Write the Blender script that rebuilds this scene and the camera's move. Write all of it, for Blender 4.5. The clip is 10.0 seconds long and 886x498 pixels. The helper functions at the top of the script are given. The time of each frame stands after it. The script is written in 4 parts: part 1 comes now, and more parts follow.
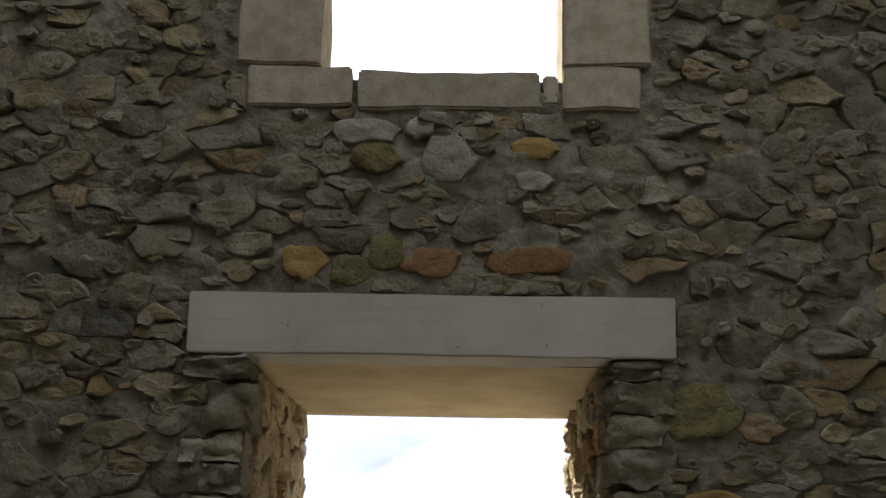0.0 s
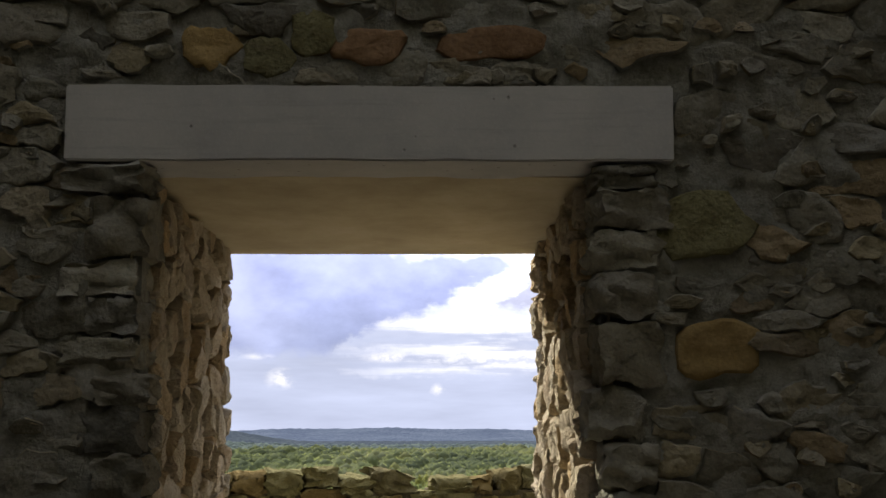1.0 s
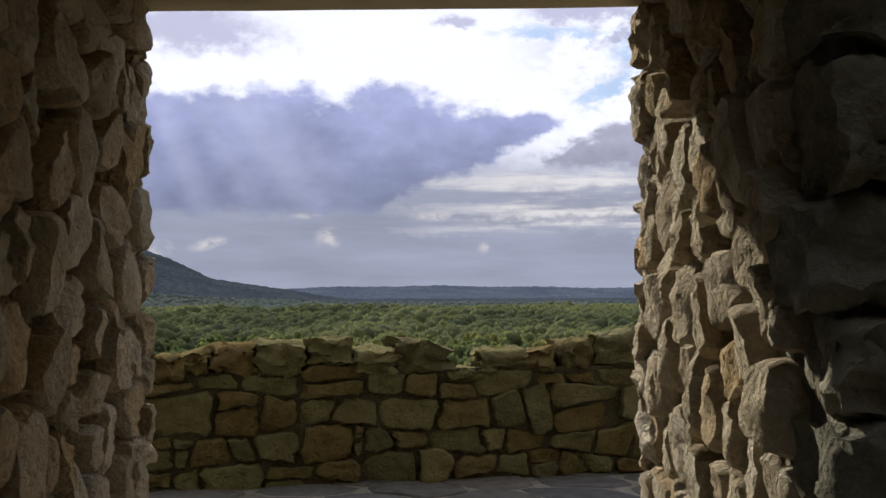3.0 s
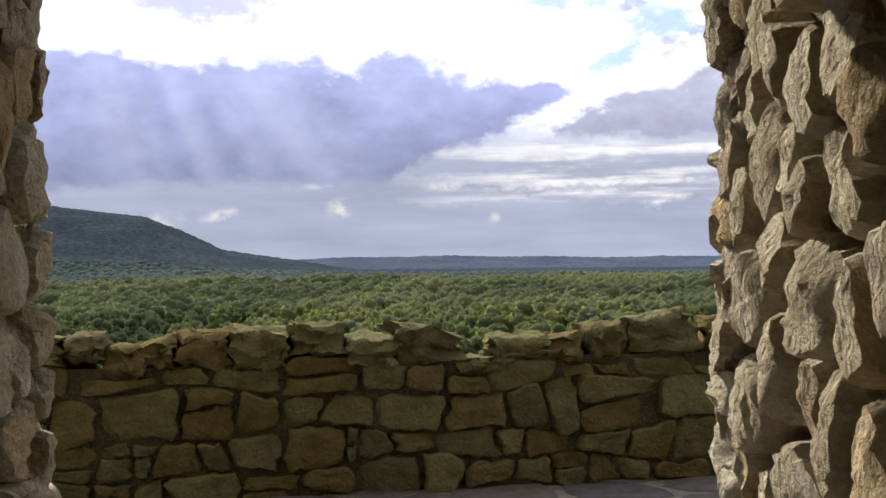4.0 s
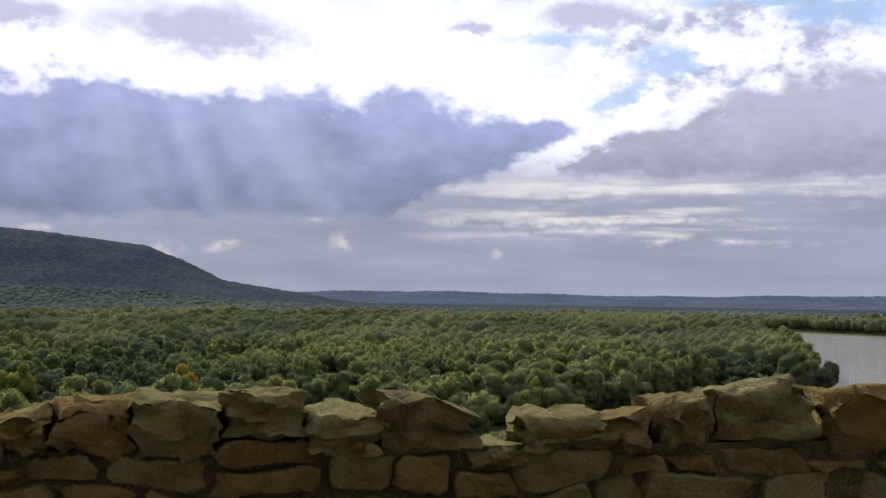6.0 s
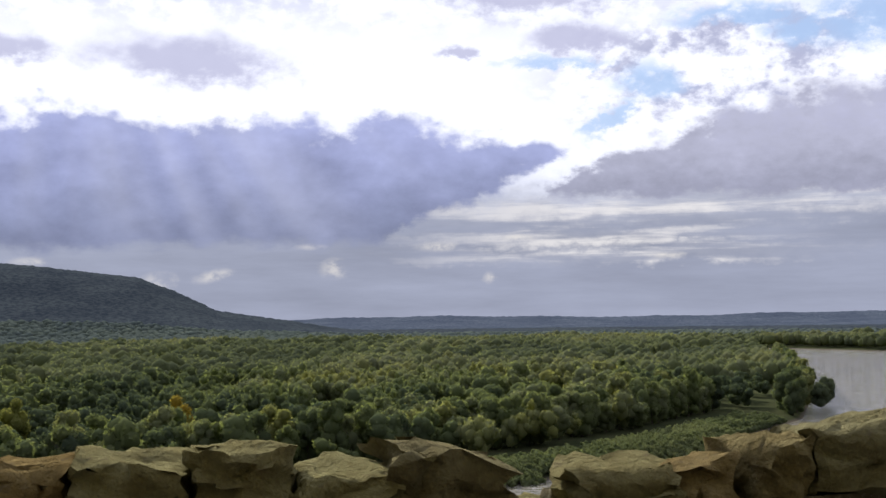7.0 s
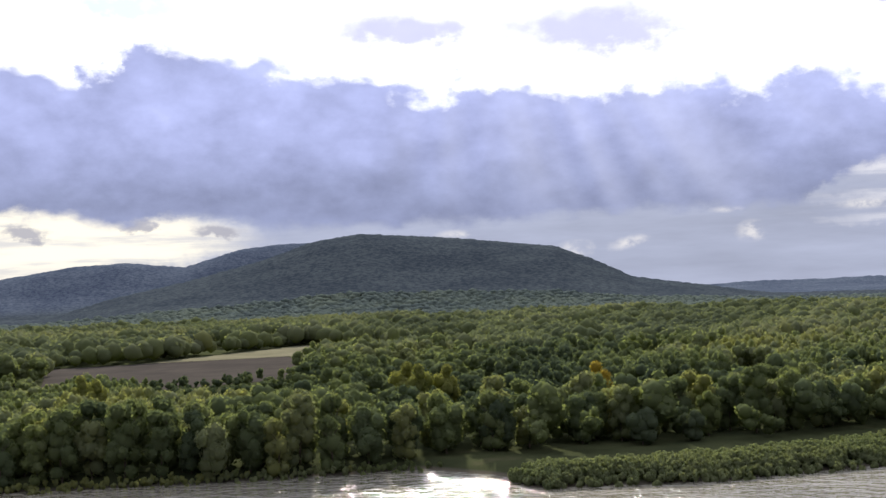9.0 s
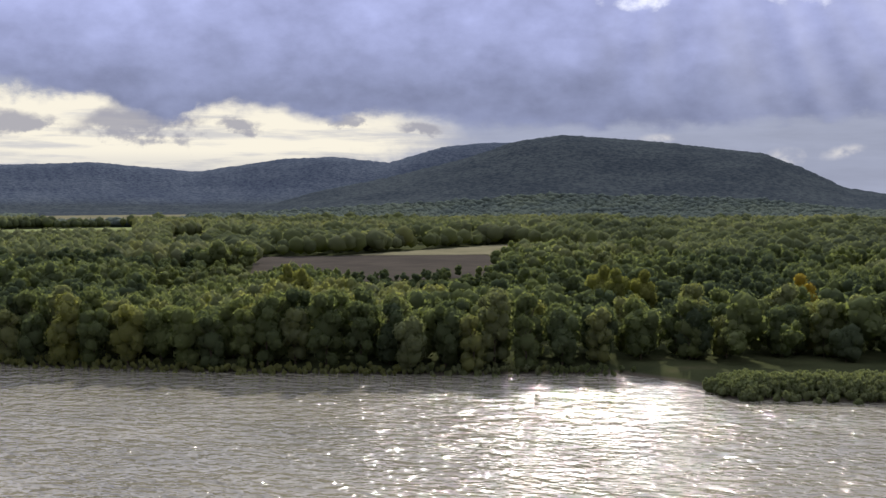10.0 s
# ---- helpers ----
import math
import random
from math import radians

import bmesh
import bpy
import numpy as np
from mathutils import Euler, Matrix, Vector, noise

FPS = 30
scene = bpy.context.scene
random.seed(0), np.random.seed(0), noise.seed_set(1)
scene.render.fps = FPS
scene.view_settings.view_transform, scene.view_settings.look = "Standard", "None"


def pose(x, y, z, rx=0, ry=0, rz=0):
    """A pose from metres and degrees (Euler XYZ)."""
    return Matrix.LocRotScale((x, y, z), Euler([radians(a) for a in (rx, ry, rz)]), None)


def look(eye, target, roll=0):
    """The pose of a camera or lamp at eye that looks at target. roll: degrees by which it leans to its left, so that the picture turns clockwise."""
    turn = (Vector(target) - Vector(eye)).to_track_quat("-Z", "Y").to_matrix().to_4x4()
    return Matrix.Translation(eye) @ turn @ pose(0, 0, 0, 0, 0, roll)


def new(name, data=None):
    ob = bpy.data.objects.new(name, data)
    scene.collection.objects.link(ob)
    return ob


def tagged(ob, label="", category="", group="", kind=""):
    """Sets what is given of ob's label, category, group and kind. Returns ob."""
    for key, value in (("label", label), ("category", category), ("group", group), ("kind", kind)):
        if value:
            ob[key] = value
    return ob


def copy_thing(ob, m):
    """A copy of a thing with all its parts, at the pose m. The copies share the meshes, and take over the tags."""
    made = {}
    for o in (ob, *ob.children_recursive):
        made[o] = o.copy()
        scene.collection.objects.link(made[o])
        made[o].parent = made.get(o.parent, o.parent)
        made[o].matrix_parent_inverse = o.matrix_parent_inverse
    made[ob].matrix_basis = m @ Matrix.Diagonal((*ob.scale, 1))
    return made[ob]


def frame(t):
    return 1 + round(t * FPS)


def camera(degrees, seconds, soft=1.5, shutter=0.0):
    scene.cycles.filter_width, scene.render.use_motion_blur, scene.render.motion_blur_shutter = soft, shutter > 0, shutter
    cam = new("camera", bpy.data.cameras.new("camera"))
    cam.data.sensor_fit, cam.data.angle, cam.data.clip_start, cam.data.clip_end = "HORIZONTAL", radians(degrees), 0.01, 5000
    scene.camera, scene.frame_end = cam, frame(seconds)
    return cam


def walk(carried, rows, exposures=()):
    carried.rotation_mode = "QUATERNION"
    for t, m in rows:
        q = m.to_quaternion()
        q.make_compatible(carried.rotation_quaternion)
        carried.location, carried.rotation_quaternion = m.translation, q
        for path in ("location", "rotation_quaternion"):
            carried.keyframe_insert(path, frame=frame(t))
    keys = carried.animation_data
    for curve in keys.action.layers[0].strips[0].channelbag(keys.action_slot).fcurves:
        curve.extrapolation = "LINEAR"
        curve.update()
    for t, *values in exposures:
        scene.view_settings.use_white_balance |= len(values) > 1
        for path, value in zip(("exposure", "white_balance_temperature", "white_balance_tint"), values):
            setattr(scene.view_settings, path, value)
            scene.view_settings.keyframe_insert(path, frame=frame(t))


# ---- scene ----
cam = camera(39, 10.0)
PATH = [
    (0, pose(0.160, -0.038, 1.370, 103.51, -1.05, 0.75)),
    (0.5, pose(0.136, 0.601, 1.321, 100.51, -2.07, 0.09)),
    (1, pose(0.180, 1.215, 1.268, 97.91, 0.14, -1.24)),
    (1.5, pose(0.260, 1.864, 1.268, 97.93, -1.23, -0.02)),
    (2, pose(0.259, 2.609, 1.255, 97.86, -1.99, 0.46)),
    (2.5, pose(0.242, 3.228, 1.243, 95.69, 0.02, 0.21)),
    (2.7, pose(0.239, 3.490, 1.246, 93.73, 0.57, 0.67)),
    (3.8, pose(0.242, 4.866, 1.284, 89.57, -1.03, 2.13)),
    (4, pose(0.240, 5.084, 1.284, 90.09, 0.58, 1.43)),
    (4.5, pose(0.261, 5.661, 1.296, 91.72, -1.27, 3.07)),
    (5, pose(0.244, 6.198, 1.291, 92.31, -2.70, 4.64)),
    (5.5, pose(0.195, 6.698, 1.314, 92.03, -0.21, 0.86)),
    (5.7, pose(0.184, 6.896, 1.302, 91.57, -0.87, 1.30)),
    (6.8, pose(0.058, 8.012, 1.282, 92.65, 0.27, 2.19)),
    (7, pose(0.038, 8.210, 1.277, 92.84, 0.73, 1.16)),
    (7.5, pose(0.020, 8.740, 1.262, 93.82, 0.18, 4.39)),
    (8, pose(0.030, 9.250, 1.255, 94.83, -2.33, 10.55)),
    (8.5, pose(0.050, 9.740, 1.270, 94.97, -0.21, 13.06)),
    (9, pose(0.060, 10.200, 1.275, 91.72, 2.09, 20.06)),
    (9.5, pose(0.020, 10.600, 1.260, 88.77, 1.00, 27.12)),
    (10, pose(-0.050, 10.820, 1.370, 87.34, -0.03, 29.22)),
]
walk(cam, PATH, [(0, 2.1), (0.5, 1.85), (1, 1.15), (1.5, 0.45), (2, 0.0), (2.5, 0.0), (2.7, 0.05), (3.8, 0.65), (4.5, 0.5), (5.5, 0.27), (8, 0.29), (8.5, 0.4), (9, 0.6), (9.5, 0.62), (10, 0.3)])

# ---------------------------------------------------------------- sky and sun
SUN_AZ, SUN_EL = 24.0, 26.0       # degrees left of straight ahead, degrees up
world = bpy.data.worlds.new("sky")
scene.world = world
world.use_nodes = True
wt = world.node_tree
wt.nodes.clear()


def put_in(tree, socket, value):
    if hasattr(value, "is_linked"):
        tree.links.new(value, socket)
    else:
        socket.default_value = value


def calc(tree, op, a, b=0.0, c=0.0):
    n = tree.nodes.new("ShaderNodeMath")
    n.operation = op
    for k, value in enumerate((a, b, c)):
        put_in(tree, n.inputs[k], value)
    return n.outputs[0]


def step(tree, x, lo, hi, a=0.0, b=1.0):
    n = tree.nodes.new("ShaderNodeMapRange")
    n.interpolation_type = "SMOOTHSTEP"
    for k, value in enumerate((x, lo, hi, a, b)):
        put_in(tree, n.inputs[k], value)
    return n.outputs[0]


def blend(tree, f, a, b, how="MIX"):
    n = tree.nodes.new("ShaderNodeMix")
    n.data_type, n.blend_type = "RGBA", how
    put_in(tree, n.inputs[0], f)
    put_in(tree, n.inputs[6], (*a, 1) if isinstance(a, tuple) else a)
    put_in(tree, n.inputs[7], (*b, 1) if isinstance(b, tuple) else b)
    return n.outputs[2]


def vec(tree, x, y, z):
    n = tree.nodes.new("ShaderNodeCombineXYZ")
    for k, value in enumerate((x, y, z)):
        put_in(tree, n.inputs[k], value)
    return n.outputs[0]


def cloud_noise(tree, at, scale, detail=5.0, rough=0.55):
    n = tree.nodes.new("ShaderNodeTexNoise")
    tree.links.new(at, n.inputs["Vector"])
    n.inputs["Scale"].default_value, n.inputs["Detail"].default_value, n.inputs["Roughness"].default_value = scale, detail, rough
    return n.outputs["Fac"]


def build_sky(t):
    coord = t.nodes.new("ShaderNodeTexCoord")
    split = t.nodes.new("ShaderNodeSeparateXYZ")
    t.links.new(coord.outputs["Generated"], split.inputs[0])
    x, y, z = split.outputs
    deg = 180 / math.pi
    az = calc(t, "MULTIPLY", calc(t, "ARCTAN2", calc(t, "MULTIPLY", x, -1.0), y), deg)
    el = calc(t, "MULTIPLY", calc(t, "ARCSINE", z), deg)
    wide = lambda k, w: vec(t, calc(t, "MULTIPLY", az, 0.16 * k), calc(t, "MULTIPLY", el, 0.24 * k), w)
    n1, n2 = cloud_noise(t, wide(1, 0.0), 2.2, 8.0, 0.58), cloud_noise(t, wide(1, 7.3), 2.2, 8.0, 0.58)
    soft = cloud_noise(t, wide(1, 7.3), 0.7, 3.0, 0.5)
    fine = cloud_noise(t, wide(1, 21.0), 7.0, 6.0, 0.6)
    flat = cloud_noise(t, vec(t, calc(t, "MULTIPLY", az, 0.10), calc(t, "MULTIPLY", el, 1.1), 3.0), 1.3, 6.0, 0.6)
    u = calc(t, "ADD", az, calc(t, "ADD", calc(t, "MULTIPLY", calc(t, "SUBTRACT", n1, 0.5), 3.6), calc(t, "MULTIPLY", calc(t, "SUBTRACT", fine, 0.5), 1.6)))
    v = calc(t, "ADD", el, calc(t, "ADD", calc(t, "MULTIPLY", calc(t, "SUBTRACT", n2, 0.5), 2.2), calc(t, "MULTIPLY", calc(t, "SUBTRACT", fine, 0.5), 1.1)))

    def oval(cu, cv, ru, rv, lean=0.0):
        du = calc(t, "SUBTRACT", u, cu)
        dv = calc(t, "SUBTRACT", calc(t, "SUBTRACT", v, cv), calc(t, "MULTIPLY", du, lean))
        a, b = calc(t, "DIVIDE", du, ru), calc(t, "DIVIDE", dv, rv)
        return calc(t, "SUBTRACT", 1.0, calc(t, "SQRT", calc(t, "ADD", calc(t, "MULTIPLY", a, a), calc(t, "MULTIPLY", b, b))))

    def spot(cu, cv, ru, rv, lean=0.0):
        du = calc(t, "ADD", calc(t, "SUBTRACT", az, cu), calc(t, "MULTIPLY", calc(t, "SUBTRACT", fine, 0.5), 1.5))
        dv = calc(t, "SUBTRACT", calc(t, "SUBTRACT", el, cv), calc(t, "MULTIPLY", du, lean))
        a, b = calc(t, "DIVIDE", du, ru), calc(t, "DIVIDE", dv, rv)
        return calc(t, "SUBTRACT", 1.0, calc(t, "SQRT", calc(t, "ADD", calc(t, "MULTIPLY", a, a), calc(t, "MULTIPLY", b, b))))

    def union(*fields):
        out = fields[0]
        for f in fields[1:]:
            out = calc(t, "MAXIMUM", out, f)
        return out

    def outline(x, points, top=20.0):
        """A height in degrees that runs through (azimuth, height) points."""
        lo, hi = points[0][0], points[-1][0]
        n = t.nodes.new("ShaderNodeValToRGB")
        e = n.color_ramp.elements
        while len(e) < len(points):
            e.new(0.5)
        for k, (a, h) in enumerate(points):
            e[k].position, e[k].color = (a - lo) / (hi - lo), (h / top, h / top, h / top, 1)
        t.links.new(calc(t, "DIVIDE", calc(t, "SUBTRACT", x, lo), hi - lo), n.inputs[0])
        return calc(t, "MULTIPLY", n.outputs[0], top)

    def puff(scale, w):
        n = t.nodes.new("ShaderNodeTexVoronoi")
        n.feature = "SMOOTH_F1"
        n.inputs["Scale"].default_value = scale
        t.links.new(vec(t, calc(t, "ADD", calc(t, "MULTIPLY", az, 0.20), calc(t, "MULTIPLY", fine, 0.10)), calc(t, "ADD", calc(t, "MULTIPLY", el, 0.27), calc(t, "MULTIPLY", n1, 0.2)), w), n.inputs["Vector"])
        return calc(t, "SUBTRACT", 0.45, n.outputs["Distance"])

    billow = calc(t, "ADD", calc(t, "MULTIPLY", puff(3.2, 0.0), 0.9), calc(t, "MULTIPLY", puff(8.0, 4.0), 0.45))
    nish = t.nodes.new("ShaderNodeTexSky")
    nish.sky_type, nish.sun_disc = "NISHITA", False
    nish.sun_elevation, nish.sun_rotation = radians(SUN_EL), radians(-SUN_AZ)
    blue = blend(t, 1.0, nish.outputs[0], (0.10, 0.10, 0.10), "MULTIPLY")
    blue = blend(t, 0.75, blue, (0.46, 0.66, 1.06))
    # high bright cloud, thinning to grey haze at the horizon
    sky = blend(t, step(t, calc(t, "ADD", v, calc(t, "MULTIPLY", soft, 2.0)), 4.8, 8.2), (0.370, 0.400, 0.525), (1.09, 1.12, 1.28))
    haze = cloud_noise(t, vec(t, calc(t, "MULTIPLY", az, 0.07), calc(t, "MULTIPLY", el, 0.45), 5.0), 1.2, 5.0, 0.6)
    tone = calc(t, "ADD", 0.62, calc(t, "MULTIPLY", haze, 0.76))
    sky = blend(t, step(t, el, 8.0, 3.0, 0.0, 1.0), sky, blend(t, 1.0, sky, vec(t, tone, tone, tone), "MULTIPLY"))
    # broken lavender puffs high up and all round
    puffs = step(t, calc(t, "ADD", calc(t, "ADD", calc(t, "MULTIPLY", n1, 0.6), calc(t, "MULTIPLY", fine, 0.4)), calc(t, "MULTIPLY", billow, 0.12)), 0.46, 0.60)
    lumpy = calc(t, "MAXIMUM", step(t, el, 11.5, 15.0, 0.0, 0.55), step(t, oval(-14, 10.5, 13, 4.2), 0.0, 0.5, 0.0, 1.0))
    sky = blend(t, calc(t, "MULTIPLY", puffs, lumpy), sky, (0.52, 0.545, 0.75))
    holes = union(oval(-8.4, 10.3, 1.7, 0.9), oval(-6.6, 8.7, 1.6, 0.6, -0.5), oval(-12.3, 13.0, 3.2, 0.6), oval(-15.0, 12.3, 1.6, 0.8), oval(-19, 12.5, 5, 1.6), oval(-4.0, 11.2, 2.6, 0.35), oval(34, 12.9, 3.5, 0.5))
    gaps = calc(t, "MULTIPLY", step(t, calc(t, "ADD", n2, calc(t, "MULTIPLY", fine, 0.25)), 0.50, 0.66, 0.25, 1.0), step(t, holes, -0.25, 0.55))
    sky = blend(t, calc(t, "MULTIPLY", gaps, 0.9), sky, blue)
    # level streaks over the plain
    streak = calc(t, "MULTIPLY", step(t, flat, 0.42, 0.62, 0.1, 1.0), step(t, union(oval(-9, 4.65, 13, 0.75, -0.01), oval(-6, 3.35, 7, 0.4), oval(-7, 2.5, 8, 0.4)), -0.6, 0.9))
    sky = blend(t, calc(t, "MULTIPLY", streak, 0.8), sky, (0.98, 0.95, 0.95))
    # small lit breaks in the haze
    breaks = union(spot(6.2, 2.0, 0.55, 0.42), spot(1.4, 2.95, 0.9, 0.22), spot(-2.2, 3.3, 0.6, 0.16), spot(-9.0, 2.4, 0.8, 0.15), spot(11.6, 1.7, 0.8, 0.26, -0.2), spot(14.0, 1.5, 0.7, 0.35), spot(19.6, 2.3, 0.7, 0.25), spot(7.2, 3.0, 0.6, 0.14), spot(-1.0, 1.5, 0.3, 0.25))
    sky = blend(t, calc(t, "MULTIPLY", step(t, breaks, -0.5, 0.9), step(t, fine, 0.36, 0.60, 0.1, 0.62)), sky, (0.90, 0.86, 0.82))
    # pale evening-coloured band under the bank
    low = calc(t, "MULTIPLY", step(t, oval(43, 2.4, 15, 2.2), -0.05, 0.3), step(t, flat, 0.36, 0.52, 0.5, 1.0))
    low = calc(t, "MULTIPLY", low, step(t, el, 1.2, 1.9, 0.75, 1.0))
    sky = blend(t, low, sky, (1.0, 0.94, 0.80))
    tufts = step(t, calc(t, "ADD", union(oval(48.2, 3.0, 2.0, 0.55), oval(38.6, 2.9, 1.0, 0.5), oval(30.5, 2.75, 1.1, 0.4), oval(33.8, 3.2, 1.0, 0.4), oval(43.0, 2.9, 2.9, 0.75)), calc(t, "ADD", calc(t, "MULTIPLY", billow, 0.5), calc(t, "MULTIPLY", calc(t, "SUBTRACT", fine, 0.5), 1.4))), -0.15, 0.6)
    sky = blend(t, calc(t, "MULTIPLY", tufts, 0.85), sky, (0.36, 0.36, 0.43))
    # the grey cloud over the river
    lit = calc(t, "ADD", 0.42, calc(t, "ADD", calc(t, "MULTIPLY", n1, 0.7), calc(t, "MULTIPLY", fine, 0.46)))
    grey = blend(t, step(t, el, 5.0, 8.5), (0.36, 0.37, 0.50), (0.50, 0.51, 0.68))
    grey = blend(t, 1.0, grey, vec(t, lit, lit, lit), "MULTIPLY")
    far_top = outline(u, ((-40, 9.5), (-24, 10.0), (-16, 9.8), (-12, 9.0), (-9.7, 7.9), (-6.4, 7.2), (-3.4, 5.5), (-2.4, 4.0)))
    right = calc(t, "MULTIPLY", step(t, calc(t, "ADD", calc(t, "SUBTRACT", far_top, v), billow), -0.1, 0.7), step(t, v, 4.75, 5.35))
    sky = blend(t, calc(t, "MULTIPLY", right, 0.92), sky, grey)
    # small clouds over the bank
    small = union(oval(12.8, 11.4, 4.6, 1.25, 0.06), oval(21.3, 11.7, 3.6, 0.8), oval(-3.0, 14.4, 4.8, 1.1), oval(0.4, 11.9, 1.0, 0.4), oval(-5, 12.2, 2.4, 0.7))
    strip = step(t, calc(t, "ADD", small, calc(t, "ADD", calc(t, "MULTIPLY", billow, 0.4), calc(t, "MULTIPLY", calc(t, "SUBTRACT", fine, 0.5), 0.9))), -0.25, 0.6)
    sky = blend(t, calc(t, "MULTIPLY", strip, 0.88), sky, blend(t, calc(t, "MULTIPLY", n2, 0.8), (0.52, 0.53, 0.74), (0.66, 0.67, 0.90)))
    # the great bank: billowing above, level below
    bank_top = outline(u, ((-6.5, 6.2), (-4.6, 7.5), (-2.5, 8.1), (-0.2, 8.1), (2.4, 9.0), (5.0, 8.8), (7.1, 8.6), (10.2, 9.2), (13.6, 8.6), (16.4, 9.4), (19.5, 9.2), (22.1, 9.3), (23.2, 9.9), (25.8, 10.2), (29.4, 10.6), (31.8, 11.5), (33.8, 11.0), (36.4, 9.6), (39.3, 10.6), (50, 12.5), (70, 14.0)))
    bank_low = outline(u, ((-6.5, 8.4), (-4.6, 7.4), (-2.7, 6.2), (-0.7, 5.15), (1.4, 4.5), (2.6, 4.0), (3.3, 3.25), (12, 3.2), (20, 3.0), (27.4, 3.05), (31.2, 3.6), (35.0, 3.2), (37.7, 3.9), (40.4, 3.6), (41.7, 2.9), (44.3, 4.1), (47, 4.5), (60, 4.9), (70, 5.0)))
    above = step(t, calc(t, "ADD", calc(t, "SUBTRACT", bank_top, v), calc(t, "MULTIPLY", billow, 1.5)), -0.05, 0.75)
    under = step(t, calc(t, "ADD", calc(t, "SUBTRACT", calc(t, "ADD", el, calc(t, "MULTIPLY", calc(t, "SUBTRACT", v, el), 0.55)), bank_low), calc(t, "MULTIPLY", billow, 0.4)), -0.35, 0.35)
    # rays fanning down from the hidden sun
    fan = calc(t, "ARCTAN2", calc(t, "SUBTRACT", az, SUN_AZ - 5.0), calc(t, "SUBTRACT", 20.0, el))
    rays = cloud_noise(t, vec(t, calc(t, "MULTIPLY", fan, 4.6), 2.0, 0.0), 1.5, 1.0, 0.5)
    rays = calc(t, "MULTIPLY", step(t, rays, 0.36, 0.74), step(t, oval(11, 6.4, 13, 5.2), 0.0, 0.7))
    shade = calc(t, "ADD", calc(t, "ADD", 0.36, calc(t, "MULTIPLY", n1, 0.84)), calc(t, "ADD", calc(t, "MULTIPLY", soft, 0.36), calc(t, "MULTIPLY", billow, 0.14)))
    dark = blend(t, step(t, calc(t, "ADD", el, calc(t, "MULTIPLY", n2, 3.0)), 4.6, 10.0), (0.258, 0.290, 0.452), (0.440, 0.485, 0.800))
    dark = blend(t, 1.0, dark, vec(t, shade, shade, shade), "MULTIPLY")
    dark = blend(t, calc(t, "MULTIPLY", rays, 0.38), dark, (0.68, 0.71, 0.92))
    sky = blend(t, calc(t, "MULTIPLY", above, under), sky, dark)
    # the cloud cover is bright round the hidden sun and dull on the far side of the sky
    s_az, s_el = radians(SUN_AZ), radians(SUN_EL)
    toward = calc(t, "ADD", calc(t, "ADD", calc(t, "MULTIPLY", x, -math.sin(s_az) * math.cos(s_el)), calc(t, "MULTIPLY", y, math.cos(s_az) * math.cos(s_el))), calc(t, "MULTIPLY", z, math.sin(s_el)))
    fall = step(t, toward, -0.35, 0.68, 0.45, 1.0)
    sky = blend(t, 1.0, sky, vec(t, fall, fall, fall), "MULTIPLY")
    back = t.nodes.new("ShaderNodeBackground")
    t.links.new(sky, back.inputs["Color"])
    back.inputs["Strength"].default_value = 0.78
    out = t.nodes.new("ShaderNodeOutputWorld")
    t.links.new(back.outputs[0], out.inputs["Surface"])


build_sky(wt)
sun = new("sun", bpy.data.lights.new("sun", "SUN"))
sun.data.energy, sun.data.angle, sun.data.color = 5.0, radians(0.6), (1.0, 0.93, 0.82)
sa, se = radians(SUN_AZ), radians(SUN_EL)
sun.matrix_world = look((-math.sin(sa) * math.cos(se) * 90, math.cos(sa) * math.cos(se) * 90, math.sin(se) * 90), (0, 0, 0))

# ---------------------------------------------------------------- materials


def material(name, rough=0.9, metal=0.0):
    m = bpy.data.materials.new(name)
    m.use_nodes = True
    b = m.node_tree.nodes["Principled BSDF"]
    b.inputs["Roughness"].default_value, b.inputs["Metallic"].default_value = rough, metal
    b.inputs["Specular IOR Level"].default_value = 0.0
    return m, m.node_tree, b


def ramp(t, fac, stops):
    n = t.nodes.new("ShaderNodeValToRGB")
    e = n.color_ramp.elements
    while len(e) < len(stops):
        e.new(0.5)
    for k, (pos, col) in enumerate(stops):
        e[k].position, e[k].color = pos, (*col, 1)
    t.links.new(fac, n.inputs[0])
    return n.outputs[0]


def place(t, stretch=(1, 1, 1)):
    g = t.nodes.new("ShaderNodeNewGeometry")
    m = t.nodes.new("ShaderNodeMapping")
    m.inputs["Scale"].default_value = stretch
    t.links.new(g.outputs["Position"], m.inputs["Vector"])
    return m.outputs[0]


def bump(t, b, height, strength, distance):
    n = t.nodes.new("ShaderNodeBump")
    n.inputs["Strength"].default_value, n.inputs["Distance"].default_value = strength, distance
    t.links.new(height, n.inputs["Height"])
    t.links.new(n.outputs[0], b.inputs["Normal"])


def chance(t):
    """A random number of each piece, be it an object or an island of a joined mesh."""
    o, g = t.nodes.new("ShaderNodeObjectInfo"), t.nodes.new("ShaderNodeNewGeometry")
    return calc(t, "FRACT", calc(t, "ADD", o.outputs["Random"], g.outputs["Random Per Island"]))


